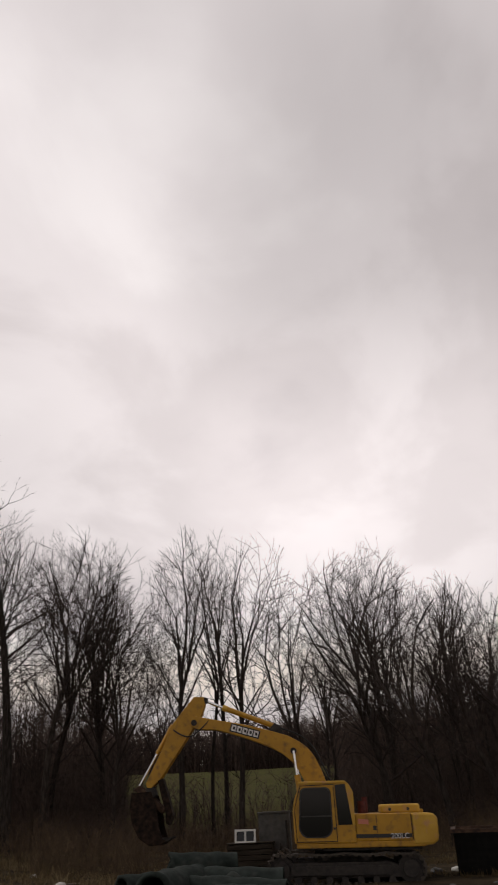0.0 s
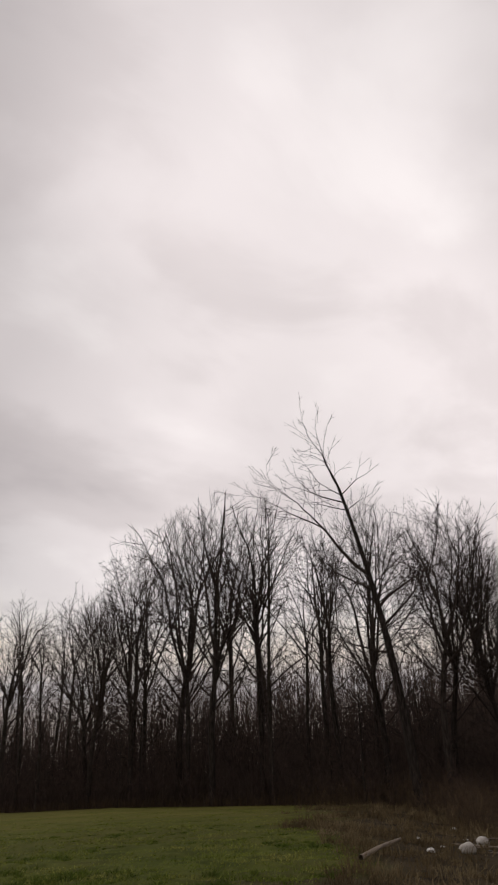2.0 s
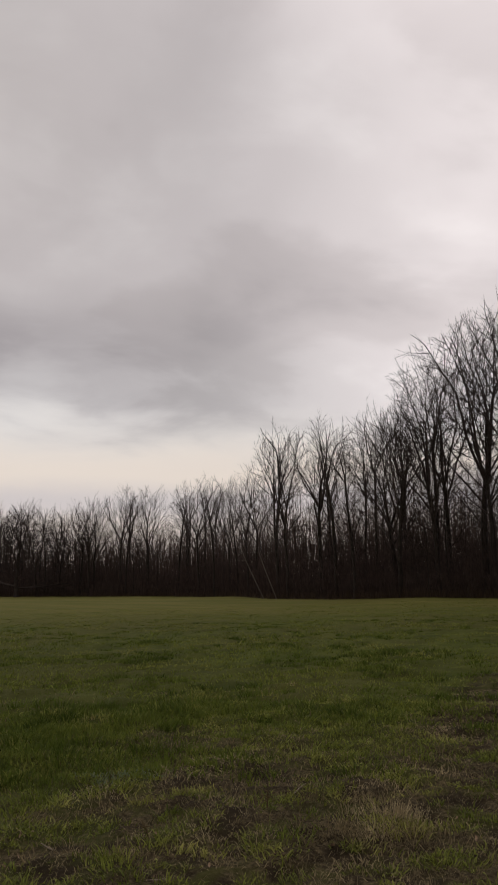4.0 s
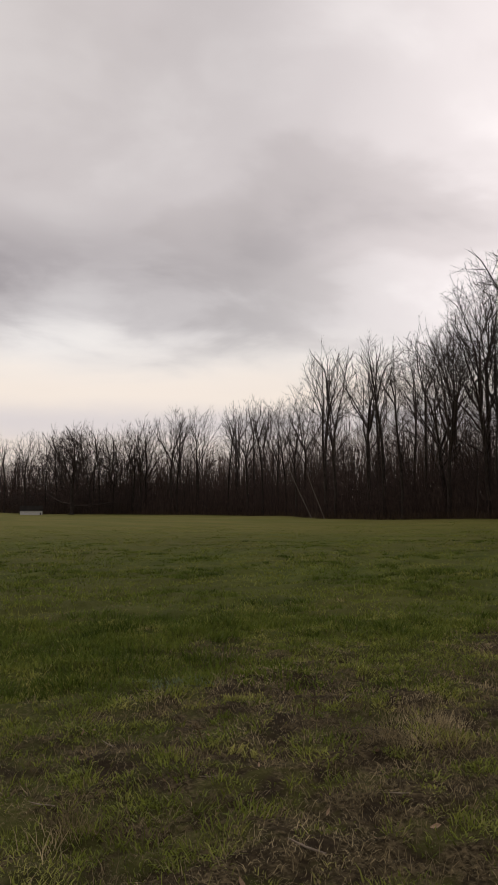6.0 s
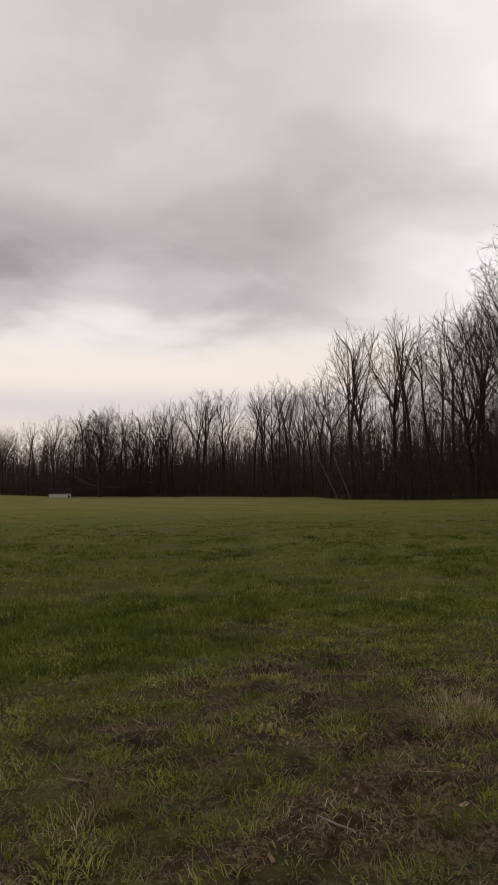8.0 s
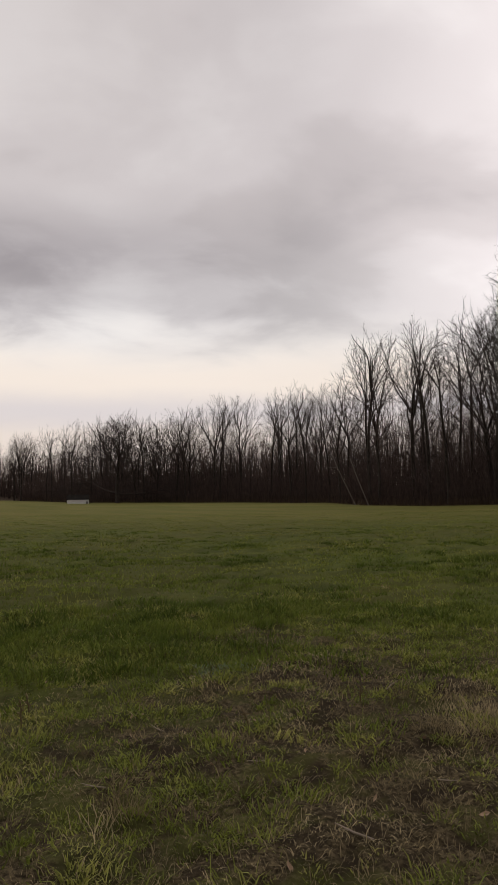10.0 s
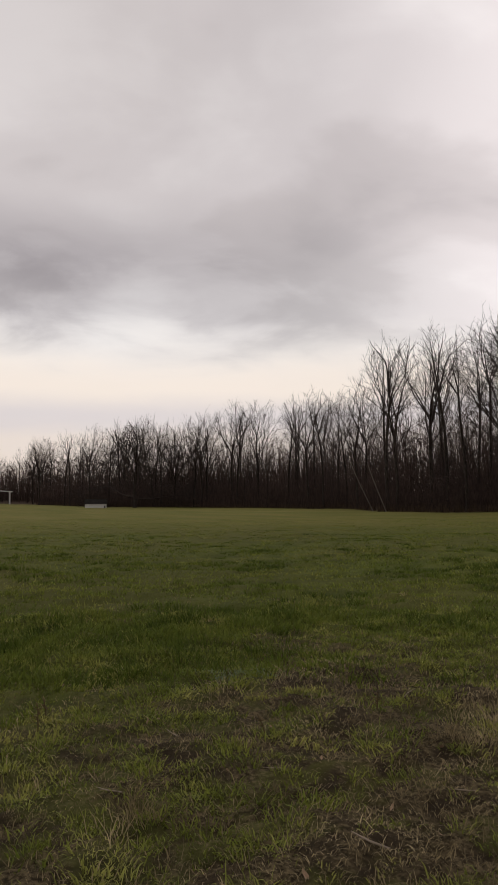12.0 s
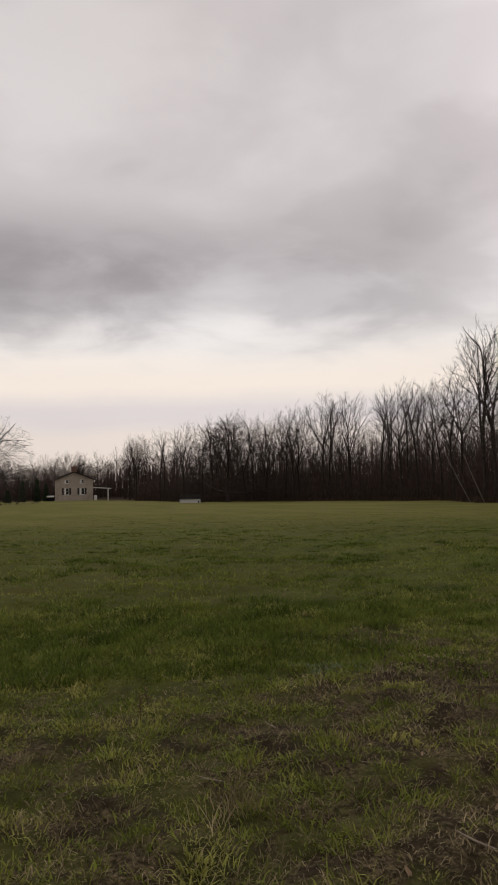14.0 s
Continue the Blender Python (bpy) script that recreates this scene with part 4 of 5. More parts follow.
    fc.body, fc.size, fc.extrude = "200LC", 0.20, 0.003
    fc.materials.append(M_WHITE)
    tx = new("lettering", fc)
    tx.parent = side
    tx.matrix_basis = pose(1.42, -1.346, 1.20, 90, 0, 0)
    p = yard_point(-0.04, 25.7)
    ex.matrix_basis = pose(p.x, p.y, p.z - 0.05, 0, 1.6, -6.4)
    return ex


build_excavator()


# ---------- yard clutter ----------
def fabric_roll(u, depth, length, r, turn, tilt=0.0, up=0.0, squash=0.8):
    """A hollow slumped roll of sheeting, its open end at its own -x end."""
    rng = random.Random(int(u * 100))
    th = new("fabric_roll")
    tagged(th, "slumped dark green roll of sheeting on the ground", "roll", "rolls of sheeting")
    n, k = 14, 20
    V, F = [], []
    for layer, rr in ((0, r), (1, r * 0.72)):
        for i in range(n + 1):
            for j in range(k):
                t = 2 * math.pi * j / k
                q = rr * (1 + 0.10 * noise.noise((i * 0.35 + u, math.cos(t), math.sin(t) + layer * 0)) + 0.05 * math.sin(i * 1.3 + u))
                V.append((length * i / n + 0.04 * math.sin(3 * t) * (i == 0), q * math.cos(t), r * squash + q * math.sin(t) * squash))
    o = (n + 1) * k
    for i in range(n):
        for j in range(k):
            m = (j + 1) % k
            F.append((i * k + j, i * k + m, (i + 1) * k + m, (i + 1) * k + j))
            F.append((o + i * k + j, o + (i + 1) * k + j, o + (i + 1) * k + m, o + i * k + m))
    for i in (0, n):
        for j in range(k):
            m = (j + 1) % k
            F.append((i * k + j, o + i * k + j, o + i * k + m, i * k + m))
    mesh_object("sheet", V, F, M_TARP, th)
    p = yard_point(u, depth)
    th.matrix_basis = pose(p.x, p.y, p.z - 0.03 + up, 0, tilt, turn)


fabric_roll(-4.75, 20.2, 2.6, 0.46, 68)
fabric_roll(-6.0, 22.0, 2.2, 0.38, 40)
fabric_roll(-4.6, 22.6, 2.9, 0.46, -6, 3.0)
fabric_roll(-4.1, 21.6, 2.6, 0.36, -14, 4.0)
fabric_roll(-4.9, 22.9, 1.9, 0.36, 8, 3, 0.50)
fabric_roll(-3.3, 21.2, 1.5, 0.24, -20, 2.0)


def build_sheet_heap():
    V, F = [], []
    n, m = 36, 18
    for i in range(n + 1):
        for j in range(m + 1):
            s, t = i / n, j / m
            edge = min(1, 6 * min(s, 1 - s)) * min(1, 5 * min(t, 1 - t))
            h = edge * (0.68 - 0.40 * s + 0.20 * noise.noise((s * 5, t * 3, 1)) + 0.10 * noise.noise((s * 14, t * 9, 2)))
            V.append((s * 3.2, t * 1.3, max(0.0, h) + 0.02))
    for i in range(n):
        for j in range(m):
            a = i * (m + 1) + j
            F.append((a, a + 1, a + m + 2, a + m + 1))
    ob = mesh_object("tarpaulin", V, F, M_TARP)
    sol = ob.modifiers.new("thick", "SOLIDIFY")
    sol.thickness, sol.offset = 0.02, 1
    p = yard_point(-5.2, 21.9)
    ob.matrix_basis = pose(p.x, p.y, p.z - 0.02, 0, 0, -8)
    tagged(ob, "crumpled dark green tarpaulin heaped on the yard", "tarpaulin")


build_sheet_heap()


def build_skip():
    sk = new("skip_container")
    tagged(sk, "black steel open-top container with rusty rim", "container")
    part("floor", block(0, 5.2, 0, 2.2, 0.08, 0.16), M_BLACK, sk)
    part("front_side", block(0, 5.2, 0, 0.07, 0.08, 1.18, 0.01), M_BLACK, sk)
    part("back_side", block(0, 5.2, 2.13, 2.2, 0.08, 1.18, 0.01), M_BLACK, sk)
    part("end_wall", block(0, 0.07, 0.072, 2.128, 0.08, 1.18, 0.01), M_BLACK, sk)
    part("end_wall", block(5.13, 5.2, 0.072, 2.128, 0.08, 1.18, 0.01), M_BLACK, sk)
    part("rim", ring([(-0.04, -0.04), (5.24, -0.04), (5.24, 2.24), (-0.04, 2.24)], [(0.08, 0.08), (5.12, 0.08), (5.12, 2.12), (0.08, 2.12)], 0, 0.09), M_RUST, sk, "rusty red rim").matrix_basis = Matrix.Translation((0, 0, 1.27)) @ Matrix.Rotation(radians(90), 4, "X") @ Matrix.Scale(1, 4)
    for x in (0.02, 1.3, 2.6, 3.9):
        part("rib", block(x, x + 0.07, -0.05, -0.002, 0.1, 1.18, 0.01, 1), M_BLACK, sk)
    p = yard_point(3.35, 25.6)
    sk.matrix_basis = pose(p.x, p.y, p.z - 0.05, 0, 1.0, -15)


build_skip()


def build_cabinet():
    cb = new("steel_cabinet")
    tagged(cb, "weathered grey steel cabinet standing in the yard", "cabinet")
    part("body", block(0, 1.05, 0, 0.7, 0, 1.92, 0.02), M_GREYS, cb)
    part("top_lip", block(-0.04, 1.09, -0.05, 0.74, 1.92, 1.98, 0.012), M_GREYS, cb)
    d = part("door", block(0.06, 0.78, -0.025, -0.002, 0.12, 1.72, 0.008, 1), M_GREYS, cb)
    part("handle", block(0.68, 0.72, -0.06, -0.025, 0.85, 1.05, 0.008, 1), M_STEEL, d)
    part("side_pipe", rod((0.93, -0.06, 0), (0.93, -0.06, 1.7), 0.04), M_STEEL, cb)
    p = yard_point(-2.75, 27.2)
    cb.matrix_basis = pose(p.x, p.y, p.z, 0, 0, -5)


build_cabinet()


def build_sash():
    ws = new("window_sash")
    tagged(ws, "white discarded window sash with two dark panes", "window sash")
    part("frame", ring([(0, 0), (0.82, 0), (0.82, 0.48), (0, 0.48)], [(0.07, 0.07), (0.75, 0.07), (0.75, 0.41), (0.07, 0.41)], 0, 0.05), M_WHITE, ws)
    part("mullion", block(0.375, 0.445, 0.001, 0.049, 0.071, 0.409), M_WHITE, ws)
    part("pane", block(0.075, 0.37, 0.02, 0.03, 0.075, 0.405), M_GLASS, ws)
    part("pane", block(0.45, 0.745, 0.02, 0.03, 0.075, 0.405), M_GLASS, ws)
    p = yard_point(-3.5, 26.6)
    ws.matrix_basis = pose(p.x, p.y, p.z + 1.10, -8, 1.0, -6) @ Matrix.Scale(0.84, 4)
    cr = new("timber_crate")
    tagged(cr, "dark weathered timber crate holding scrap", "crate")
    for k in range(7):
        part("board", block(0, 1.5, 0, 0.03, 0.02 + k * 0.155, 0.155 + k * 0.155, 0.006, 1), M_OLDWOOD, cr)
        part("board", block(0, 1.5, 0.77, 0.80, 0.02 + k * 0.155, 0.155 + k * 0.155, 0.006, 1), M_OLDWOOD, cr)
    part("lid", block(-0.02, 1.52, -0.02, 0.82, 1.11, 1.14, 0.006, 1), M_OLDWOOD, cr)
    for x in (0.02, 1.42):
        part("corner_post", block(x, x + 0.06, 0.032, 0.768, 0.0, 1.11), M_OLDWOOD, cr)
    p = yard_point(-3.75, 26.5)
    cr.matrix_basis = pose(p.x, p.y, p.z - 0.03, 0, 0, -6)


build_sash()


def build_scraps():
    """Scattered pale scraps, planks and stones."""
    rng = random.Random(17)
    spots = [(-8.6, 20.6, 0.26), (-9.6, 26, 0.16), (-3.0, 26.0, 0.34), (-2.6, 25.7, 0.30), (-2.2, 21.5, 0.30), (-3.6, 25.2, 0.22), (2.9, 27.4, 0.4),
             (3.6, 27.6, 0.35), (2.75, 22.4, 0.16), (4.3, 22.0, 0.22), (3.9, 22.8, 0.14), (-6.9, 23.6, 0.2), (-7.7, 22.6, 0.14), (-10.4, 24.0, 0.16), (-9.0, 22.4, 0.12), (1.5, 21.6, 0.12), (3.2, 21.2, 0.16)]
    for u, d, s in spots:
        bm = bmesh.new()
        bmesh.ops.create_icosphere(bm, subdivisions=2, radius=1)
        o = rng.uniform(0, 50)
        fx, fz = rng.uniform(0.8, 1.3), rng.uniform(0.25, 0.55)
        for v in bm.verts:
            k = 1 + 0.45 * noise.noise(v.co * 1.7 + Vector((o, 0, 0)))
            v.co = Vector((v.co.x * fx * k, v.co.y * 0.7 * k, max(-0.25, v.co.z * fz * k))) * s * 0.6
        ob = part("scrap", bm, M_WHITE if rng.random() < 0.75 else M_GREYS, None)
        tagged(ob, "crumpled pale scrap lying on the yard", "scrap", "pale scraps on the yard")
        p = yard_point(u, d)
        ob.matrix_basis = pose(p.x, p.y, p.z + 0.10 * s, 0, 0, rng.uniform(0, 360))
    for i in range(12):
        u, d, L = rng.uniform(-10, 4), rng.uniform(20.5, 28), rng.uniform(0.8, 2.4)
        if -3.2 < u < 3.2 and d > 22.5:
            u -= 6
        ob = part("plank", block(-L / 2, L / 2, -0.07, 0.07, 0, 0.035, 0.006, 1), M_WOOD, None)
        tagged(ob, "weathered plank lying on the yard", "plank", "planks on the yard")
        p = yard_point(u, d)
        ob.matrix_basis = pose(p.x, p.y, p.z + 0.005, 0, rng.uniform(-2, 2), rng.uniform(-40, 40))


build_scraps()


# ---------- house, porch, shed ----------
def window_unit(parent, x, z, w, h, y, shutters):
    win = part("window", ring([(x - w / 2 - 0.09, z - 0.09), (x + w / 2 + 0.09, z - 0.09), (x + w / 2 + 0.09, z + h + 0.09), (x - w / 2 - 0.09, z + h + 0.09)],
                              [(x - w / 2, z), (x + w / 2, z), (x + w / 2, z + h), (x - w / 2, z + h)], y - 0.05, y + 0.08), M_TRIM, parent, "white window frame")
    for k in range(2):
        part("pane", block(x - w / 2, x + w / 2, y + 0.01, y + 0.03, z + k * h / 2 + 0.02, z + (k + 1) * h / 2 - 0.02), M_GLASS, win)
    part("curtain", block(x - w / 2 + 0.02, x - w * 0.12, y - 0.008, y + 0.008, z + 0.03, z + h - 0.03), M_WHITE, win)
    part("rail", block(x - w / 2, x + w / 2, y - 0.03, y + 0.005, z + h / 2 - 0.03, z + h / 2 + 0.03), M_TRIM, win)
    part("sill", block(x - w / 2 - 0.14, x + w / 2 + 0.14, y - 0.13, y - 0.051, z - 0.17, z - 0.09), M_TRIM, win)
    if shutters:
        for s in (-1, 1):
            c = x + s * (w / 2 + 0.35)
            part("shutter", block(c - 0.23, c + 0.23, y - 0.07, y - 0.005, z - 0.05, z + h + 0.05, 0.01, 1), M_SHUT, win, "dark louvred shutter")


def build_house():
    h = new("house")
    tagged(h, "beige two-storey gabled house with dark roof and chimney", "house")
    W, E, A, L = 4.40, 4.85, 6.60, 10.0
    wins = [(-1.75, 1.45, 0.95, 1.45, True), (1.80, 1.45, 0.95, 1.45, True), (-1.75, 4.15, 0.80, 1.0, False), (1.80, 4.15, 0.80, 1.0, False)]
    # gable wall in strips round the openings
    bm = bmesh.new()
    xs = [-W, -2.225, -1.275, 1.325, 2.275, W]

    def strip(x0, x1, z0, z1):
        m = block(x0, x1, 0, 0.3, z0, z1)
        me = bpy.data.meshes.new("tmp")
        m.to_mesh(me)
        m.free()
        bm.from_mesh(me)
        bpy.data.meshes.remove(me)
    strip(xs[0], xs[1], -0.4, E)
    strip(xs[2], xs[3], -0.4, E)
    strip(xs[4], xs[5], -0.4, E)
    for c0, c1 in ((xs[1], xs[2]), (xs[3], xs[4])):
        strip(c0, c1, -0.4, 1.45)
        strip(c0, c1, 2.90, 4.15)
    part("gable_wall", bm, M_STUCCO, h)
    for (c0, c1), cx in (((xs[1], xs[2]), -1.75), ((xs[3], xs[4]), 1.80)):
        for e0, e1 in ((c0, cx - 0.40), (cx + 0.40, c1)):
            part("wall_infill", block(e0, e1, 0.001, 0.299, 4.15, E), M_STUCCO, h)
    part("gable_top", prism([(-W, E), (W, E), (0, A)], 0.0, 0.3), M_STUCCO, h)
    part("side_wall", block(-W, -W + 0.3, 0.3, L, -0.4, E), M_STUCCO, h)
    part("side_wall", block(W - 0.3, W, 0.3, L, -0.4, E), M_STUCCO, h)
    part("back_wall", prism([(-W + 0.3, -0.4), (W - 0.3, -0.4), (W - 0.3, E), (0, A - 0.1), (-W + 0.3, E)], L - 0.3, L), M_STUCCO, h)
    for x, z, w, hh, s in wins:
        window_unit(h, x, z, w, min(hh, E - z - 0.02) if z > 3 else hh, 0.02, s)
    sl = (A - E) / W
    for s in (-1, 1):
        o = [(0, A + 0.02), (s * (W + 0.22), E - sl * 0.22 + 0.02), (s * (W + 0.22), E - sl * 0.22 + 0.24), (0, A + 0.26)]
        part("roof", prism(o, -0.45, L + 0.4), M_ROOF, h, "dark shingled roof slope")
    ch = part("chimney", block(-0.65, 0.65, 0.6, 1.4, A - 0.6, 8.0, 0.02), M_BRICK, h, "brick chimney")
    part("chimney_cap", block(-0.75, 0.75, 0.5, 1.5, 8.0, 8.12, 0.02), M_BRICK, ch)
    part("gutter", rod((W + 0.42, -0.4, E - 0.2), (W + 0.42, L, E - 0.2), 0.07), M_TRIM, h)
    # porch roof on posts
    part("porch_roof", prism([(W, 2.95), (W + 4.2, 2.62), (W + 4.2, 2.80), (W, 3.15)], 0.6, 4.5), M_TRIM, h, "pale flat porch roof")
    for x, y in ((W + 3.6, 0.8), (W + 3.6, 4.2)):
        part("porch_post", block(x - 0.1, x + 0.1, y - 0.1, y + 0.1, -0.3, 2.68), M_TRIM, h)
    p = ground_at(81.02, 176)
    h.matrix_basis = pose(p.x, p.y, p.z + 0.02, 0, 0, 81.02)
    # small things beside it
    R = h.matrix_basis
    tk = new("water_tank")
    tagged(tk, "small white tank standing beside the house", "tank")
    part("body", rod((0, 0, 0), (0, 0, 1.15), 0.34), M_WHITE, tk, smooth=False)
    part("cap", rod((0, 0, 1.15), (0, 0, 1.3), 0.30, 0.12), M_WHITE, tk)
    q = R @ Vector((4.95, -0.6, 0))
    tk.matrix_basis = pose(q.x, q.y, ground_z(q.x, q.y) - 0.02, 0, 0, 0)
    bx = new("storage_chest")
    tagged(bx, "low dark storage chest with white lid by the house", "chest")
    part("body", block(-0.8, 0.8, -0.4, 0.4, 0, 0.95, 0.02), M_BLACK, bx)
    part("lid", block(-0.85, 0.85, -0.45, 0.45, 0.95, 1.35, 0.04), M_WHITE, bx)
    q = R @ Vector((-5.4, 0.2, 0))
    bx.matrix_basis = pose(q.x, q.y, ground_z(q.x, q.y) - 0.02, 0, 0, 81)


build_house()


def build_shed():
    s = new("field_shed")
    tagged(s, "low white field shed with dark sloping roof", "shed")
    part("front_wall", block(-1.9, 1.9, 0, 0.12, -0.2, 0.66), M_TRIM, s)
    part("side_wall", block(-1.9, -1.78, 0.12, 2.6, -0.2, 0.80), M_TRIM, s)
    part("side_wall", block(1.78, 1.9, 0.12, 2.6, -0.2, 0.80), M_TRIM, s)
    part("back_wall", block(-1.78, 1.78, 2.48, 2.6, -0.2, 0.85), M_TRIM, s)
    part("roof", prism([(-2.05, 0.66), (2.05, 0.66), (1.92, 1.58), (-1.92, 1.58)], -0.15, 2.75), M_ROOF, s, "dark roof")
    part("doorway", block(1.45, 1.7, -0.01, 0.002, -0.1, 0.35), M_SHUT, s)
    p = ground_at(72.1, 133)
    s.matrix_basis = pose(p.x, p.y, p.z + 0.05, 0, 0, 72.1)


build_shed()


def evergreen(seed, a, d, h, r):
    rng = random.Random(seed)
    t = new("evergreen_shrub")
    tagged(t, "dark narrow evergreen shrub beside the house", "shrub", "evergreen shrubs")
    tr, cr = Shape(), Shape()
    tr.tube([Vector((0, 0, -0.2)), Vector((0, 0, h * 0.9))], [0.09, 0.02], 6)
    for i in range(1500):
        z = rng.random() ** 1.2
        rr = r * (1 - z) ** 0.6 * math.sqrt(rng.random()) * (0.85 + 0.3 * noise.noise((z * 5, seed, 0)))
        an = rng.uniform(0, 6.283)
        q = Vector((rr * math.cos(an), rr * math.sin(an), 0.1 + z * (h - 0.3)))
        dr = Vector((math.cos(an) * 0.6, math.sin(an) * 0.6, rng.uniform(0.2, 1.2))).normalized()
        cr.tube([q, q + dr * rng.uniform(0.25, 0.5)], [rng.uniform(0.06, 0.11), 0], 3)
    mesh_object("trunk", tr.V, tr.F, M_BARK, t)
    mesh_object("crown", cr.V, cr.F, M_EVER, t)
    put(t, a, d, 0)


for k, (a, d, h, r) in enumerate(((85.9, 172, 2.9, 0.9), (84.85, 178, 5.0, 0.95), (83.75, 180, 5.4, 0.9), (83.1, 183, 4.4, 0.8))):
    evergreen(k + 70, a, d, h, r)


# ---------- grass ----------
M_BLADE = material("grass_blade", [(0.062, 0.086, 0.012), (0.160, 0.182, 0.030), (0.31, 0.29, 0.085)], 1.6, 0.7, 0, island=0.45, spec=0.15)
M_TURF = material("meadow_blade", [(0.066, 0.096, 0.014), (0.150, 0.172, 0.034), (0.22, 0.215, 0.060)], 0.5, 0.8, 0, island=0.4, spec=0.1)
M_STRAW = material("dry_straw", [(0.068, 0.052, 0.026), (0.21, 0.165, 0.088), (0.42, 0.34, 0.20)], 1.5, 0.8, 0, island=0.5, spec=0.15)
M_DRY = material("dry_weed", [(0.050, 0.036, 0.018), (0.115, 0.084, 0.044), (0.20, 0.155, 0.088)], 0.8, 0.9, 0, island=0.3, spec=0.1)
# lush tussocks; the shadow within the clumps is put into this darker green
M_TUSSOCK = material("tussock_blade_shaded", [(0.036, 0.056, 0.008), (0.078, 0.106, 0.016), (0.145, 0.170, 0.030)], 1.1, 0.75, 0, island=0.35, spec=0.12)
M_LEAF = material("dead_leaf", [(0.20, 0.12, 0.07), (0.42, 0.30, 0.19)], 9, 0.8, 0.2, island=0.3)


def leafy(m, share=0.28):
    """Lets part of the light through thin blades."""
    nt = m.node_tree
    b = nt.nodes["Principled BSDF"]
    t = nt.nodes.new("ShaderNodeBsdfTranslucent")
    link(nt, b.inputs["Base Color"].links[0].from_socket, t.inputs[0])
    mx = nt.nodes.new("ShaderNodeMixShader")
    mx.inputs[0].default_value = share
    link(nt, b.outputs[0], mx.inputs[1])
    link(nt, t.outputs[0], mx.inputs[2])
    link(nt, mx.outputs[0], nt.nodes["Material Output"].inputs[0])


leafy(M_BLADE)
leafy(M_STRAW, 0.3)
leafy(M_TURF)
leafy(M_TUSSOCK)
leafy(M_DRY, 0.3)


def blades(name, label, seed, spots, mat):
    """spots: rows of (x, y, z, count, spread, height, lie, width): lie 0 stands, 1 lies flat."""
    rs = np.random.RandomState(seed)
    S = np.array(spots)
    S = np.repeat(S, S[:, 3].astype(int), axis=0)
    n = len(S)
    off = rs.normal(0, 1, (n, 2)) * S[:, 4:5] * 0.5
    base = np.c_[S[:, 0] + off[:, 0], S[:, 1] + off[:, 1], S[:, 2] - 0.01]
    h = S[:, 5] * rs.uniform(0.45, 1.15, n)
    out = off / (np.abs(off).max(axis=1, keepdims=True) + 1e-6)
    az = np.where(rs.rand(n) < 0.78, np.arctan2(out[:, 1], out[:, 0]), rs.uniform(0, 6.283, n)) + rs.normal(0, 0.5, n)
    tilt = np.clip(rs.normal(0.45, 0.22, n) + S[:, 6] * 0.95, 0.05, 1.5)
    w = S[:, 7] * rs.uniform(0.6, 1.3, n)
    side = rs.uniform(0, 6.283, n)
    sx, sy = np.cos(side) * w, np.sin(side) * w
    d1 = np.c_[np.sin(tilt * 0.6) * np.cos(az), np.sin(tilt * 0.6) * np.sin(az), np.cos(tilt * 0.6)]
    d2 = np.c_[np.sin(np.minimum(tilt * 1.35, 1.7)) * np.cos(az), np.sin(np.minimum(tilt * 1.35, 1.7)) * np.sin(az), np.cos(np.minimum(tilt * 1.35, 1.7))]
    mid = base + d1 * (h * 0.55)[:, None]
    tip = mid + d2 * (h * 0.5)[:, None]
    sv = np.c_[sx, sy, np.zeros(n)]
    V = np.stack([base - sv, base + sv, mid + sv * 0.7, mid - sv * 0.7, tip], axis=1).reshape(-1, 3)
    i = np.arange(n) * 5
    F = [f for k in i.tolist() for f in ((k, k + 1, k + 2, k + 3), (k + 3, k + 2, k + 4))]
    ob = mesh_object(name, V.tolist(), F, mat)
    return tagged(ob, label, "grass", kind="stuff")


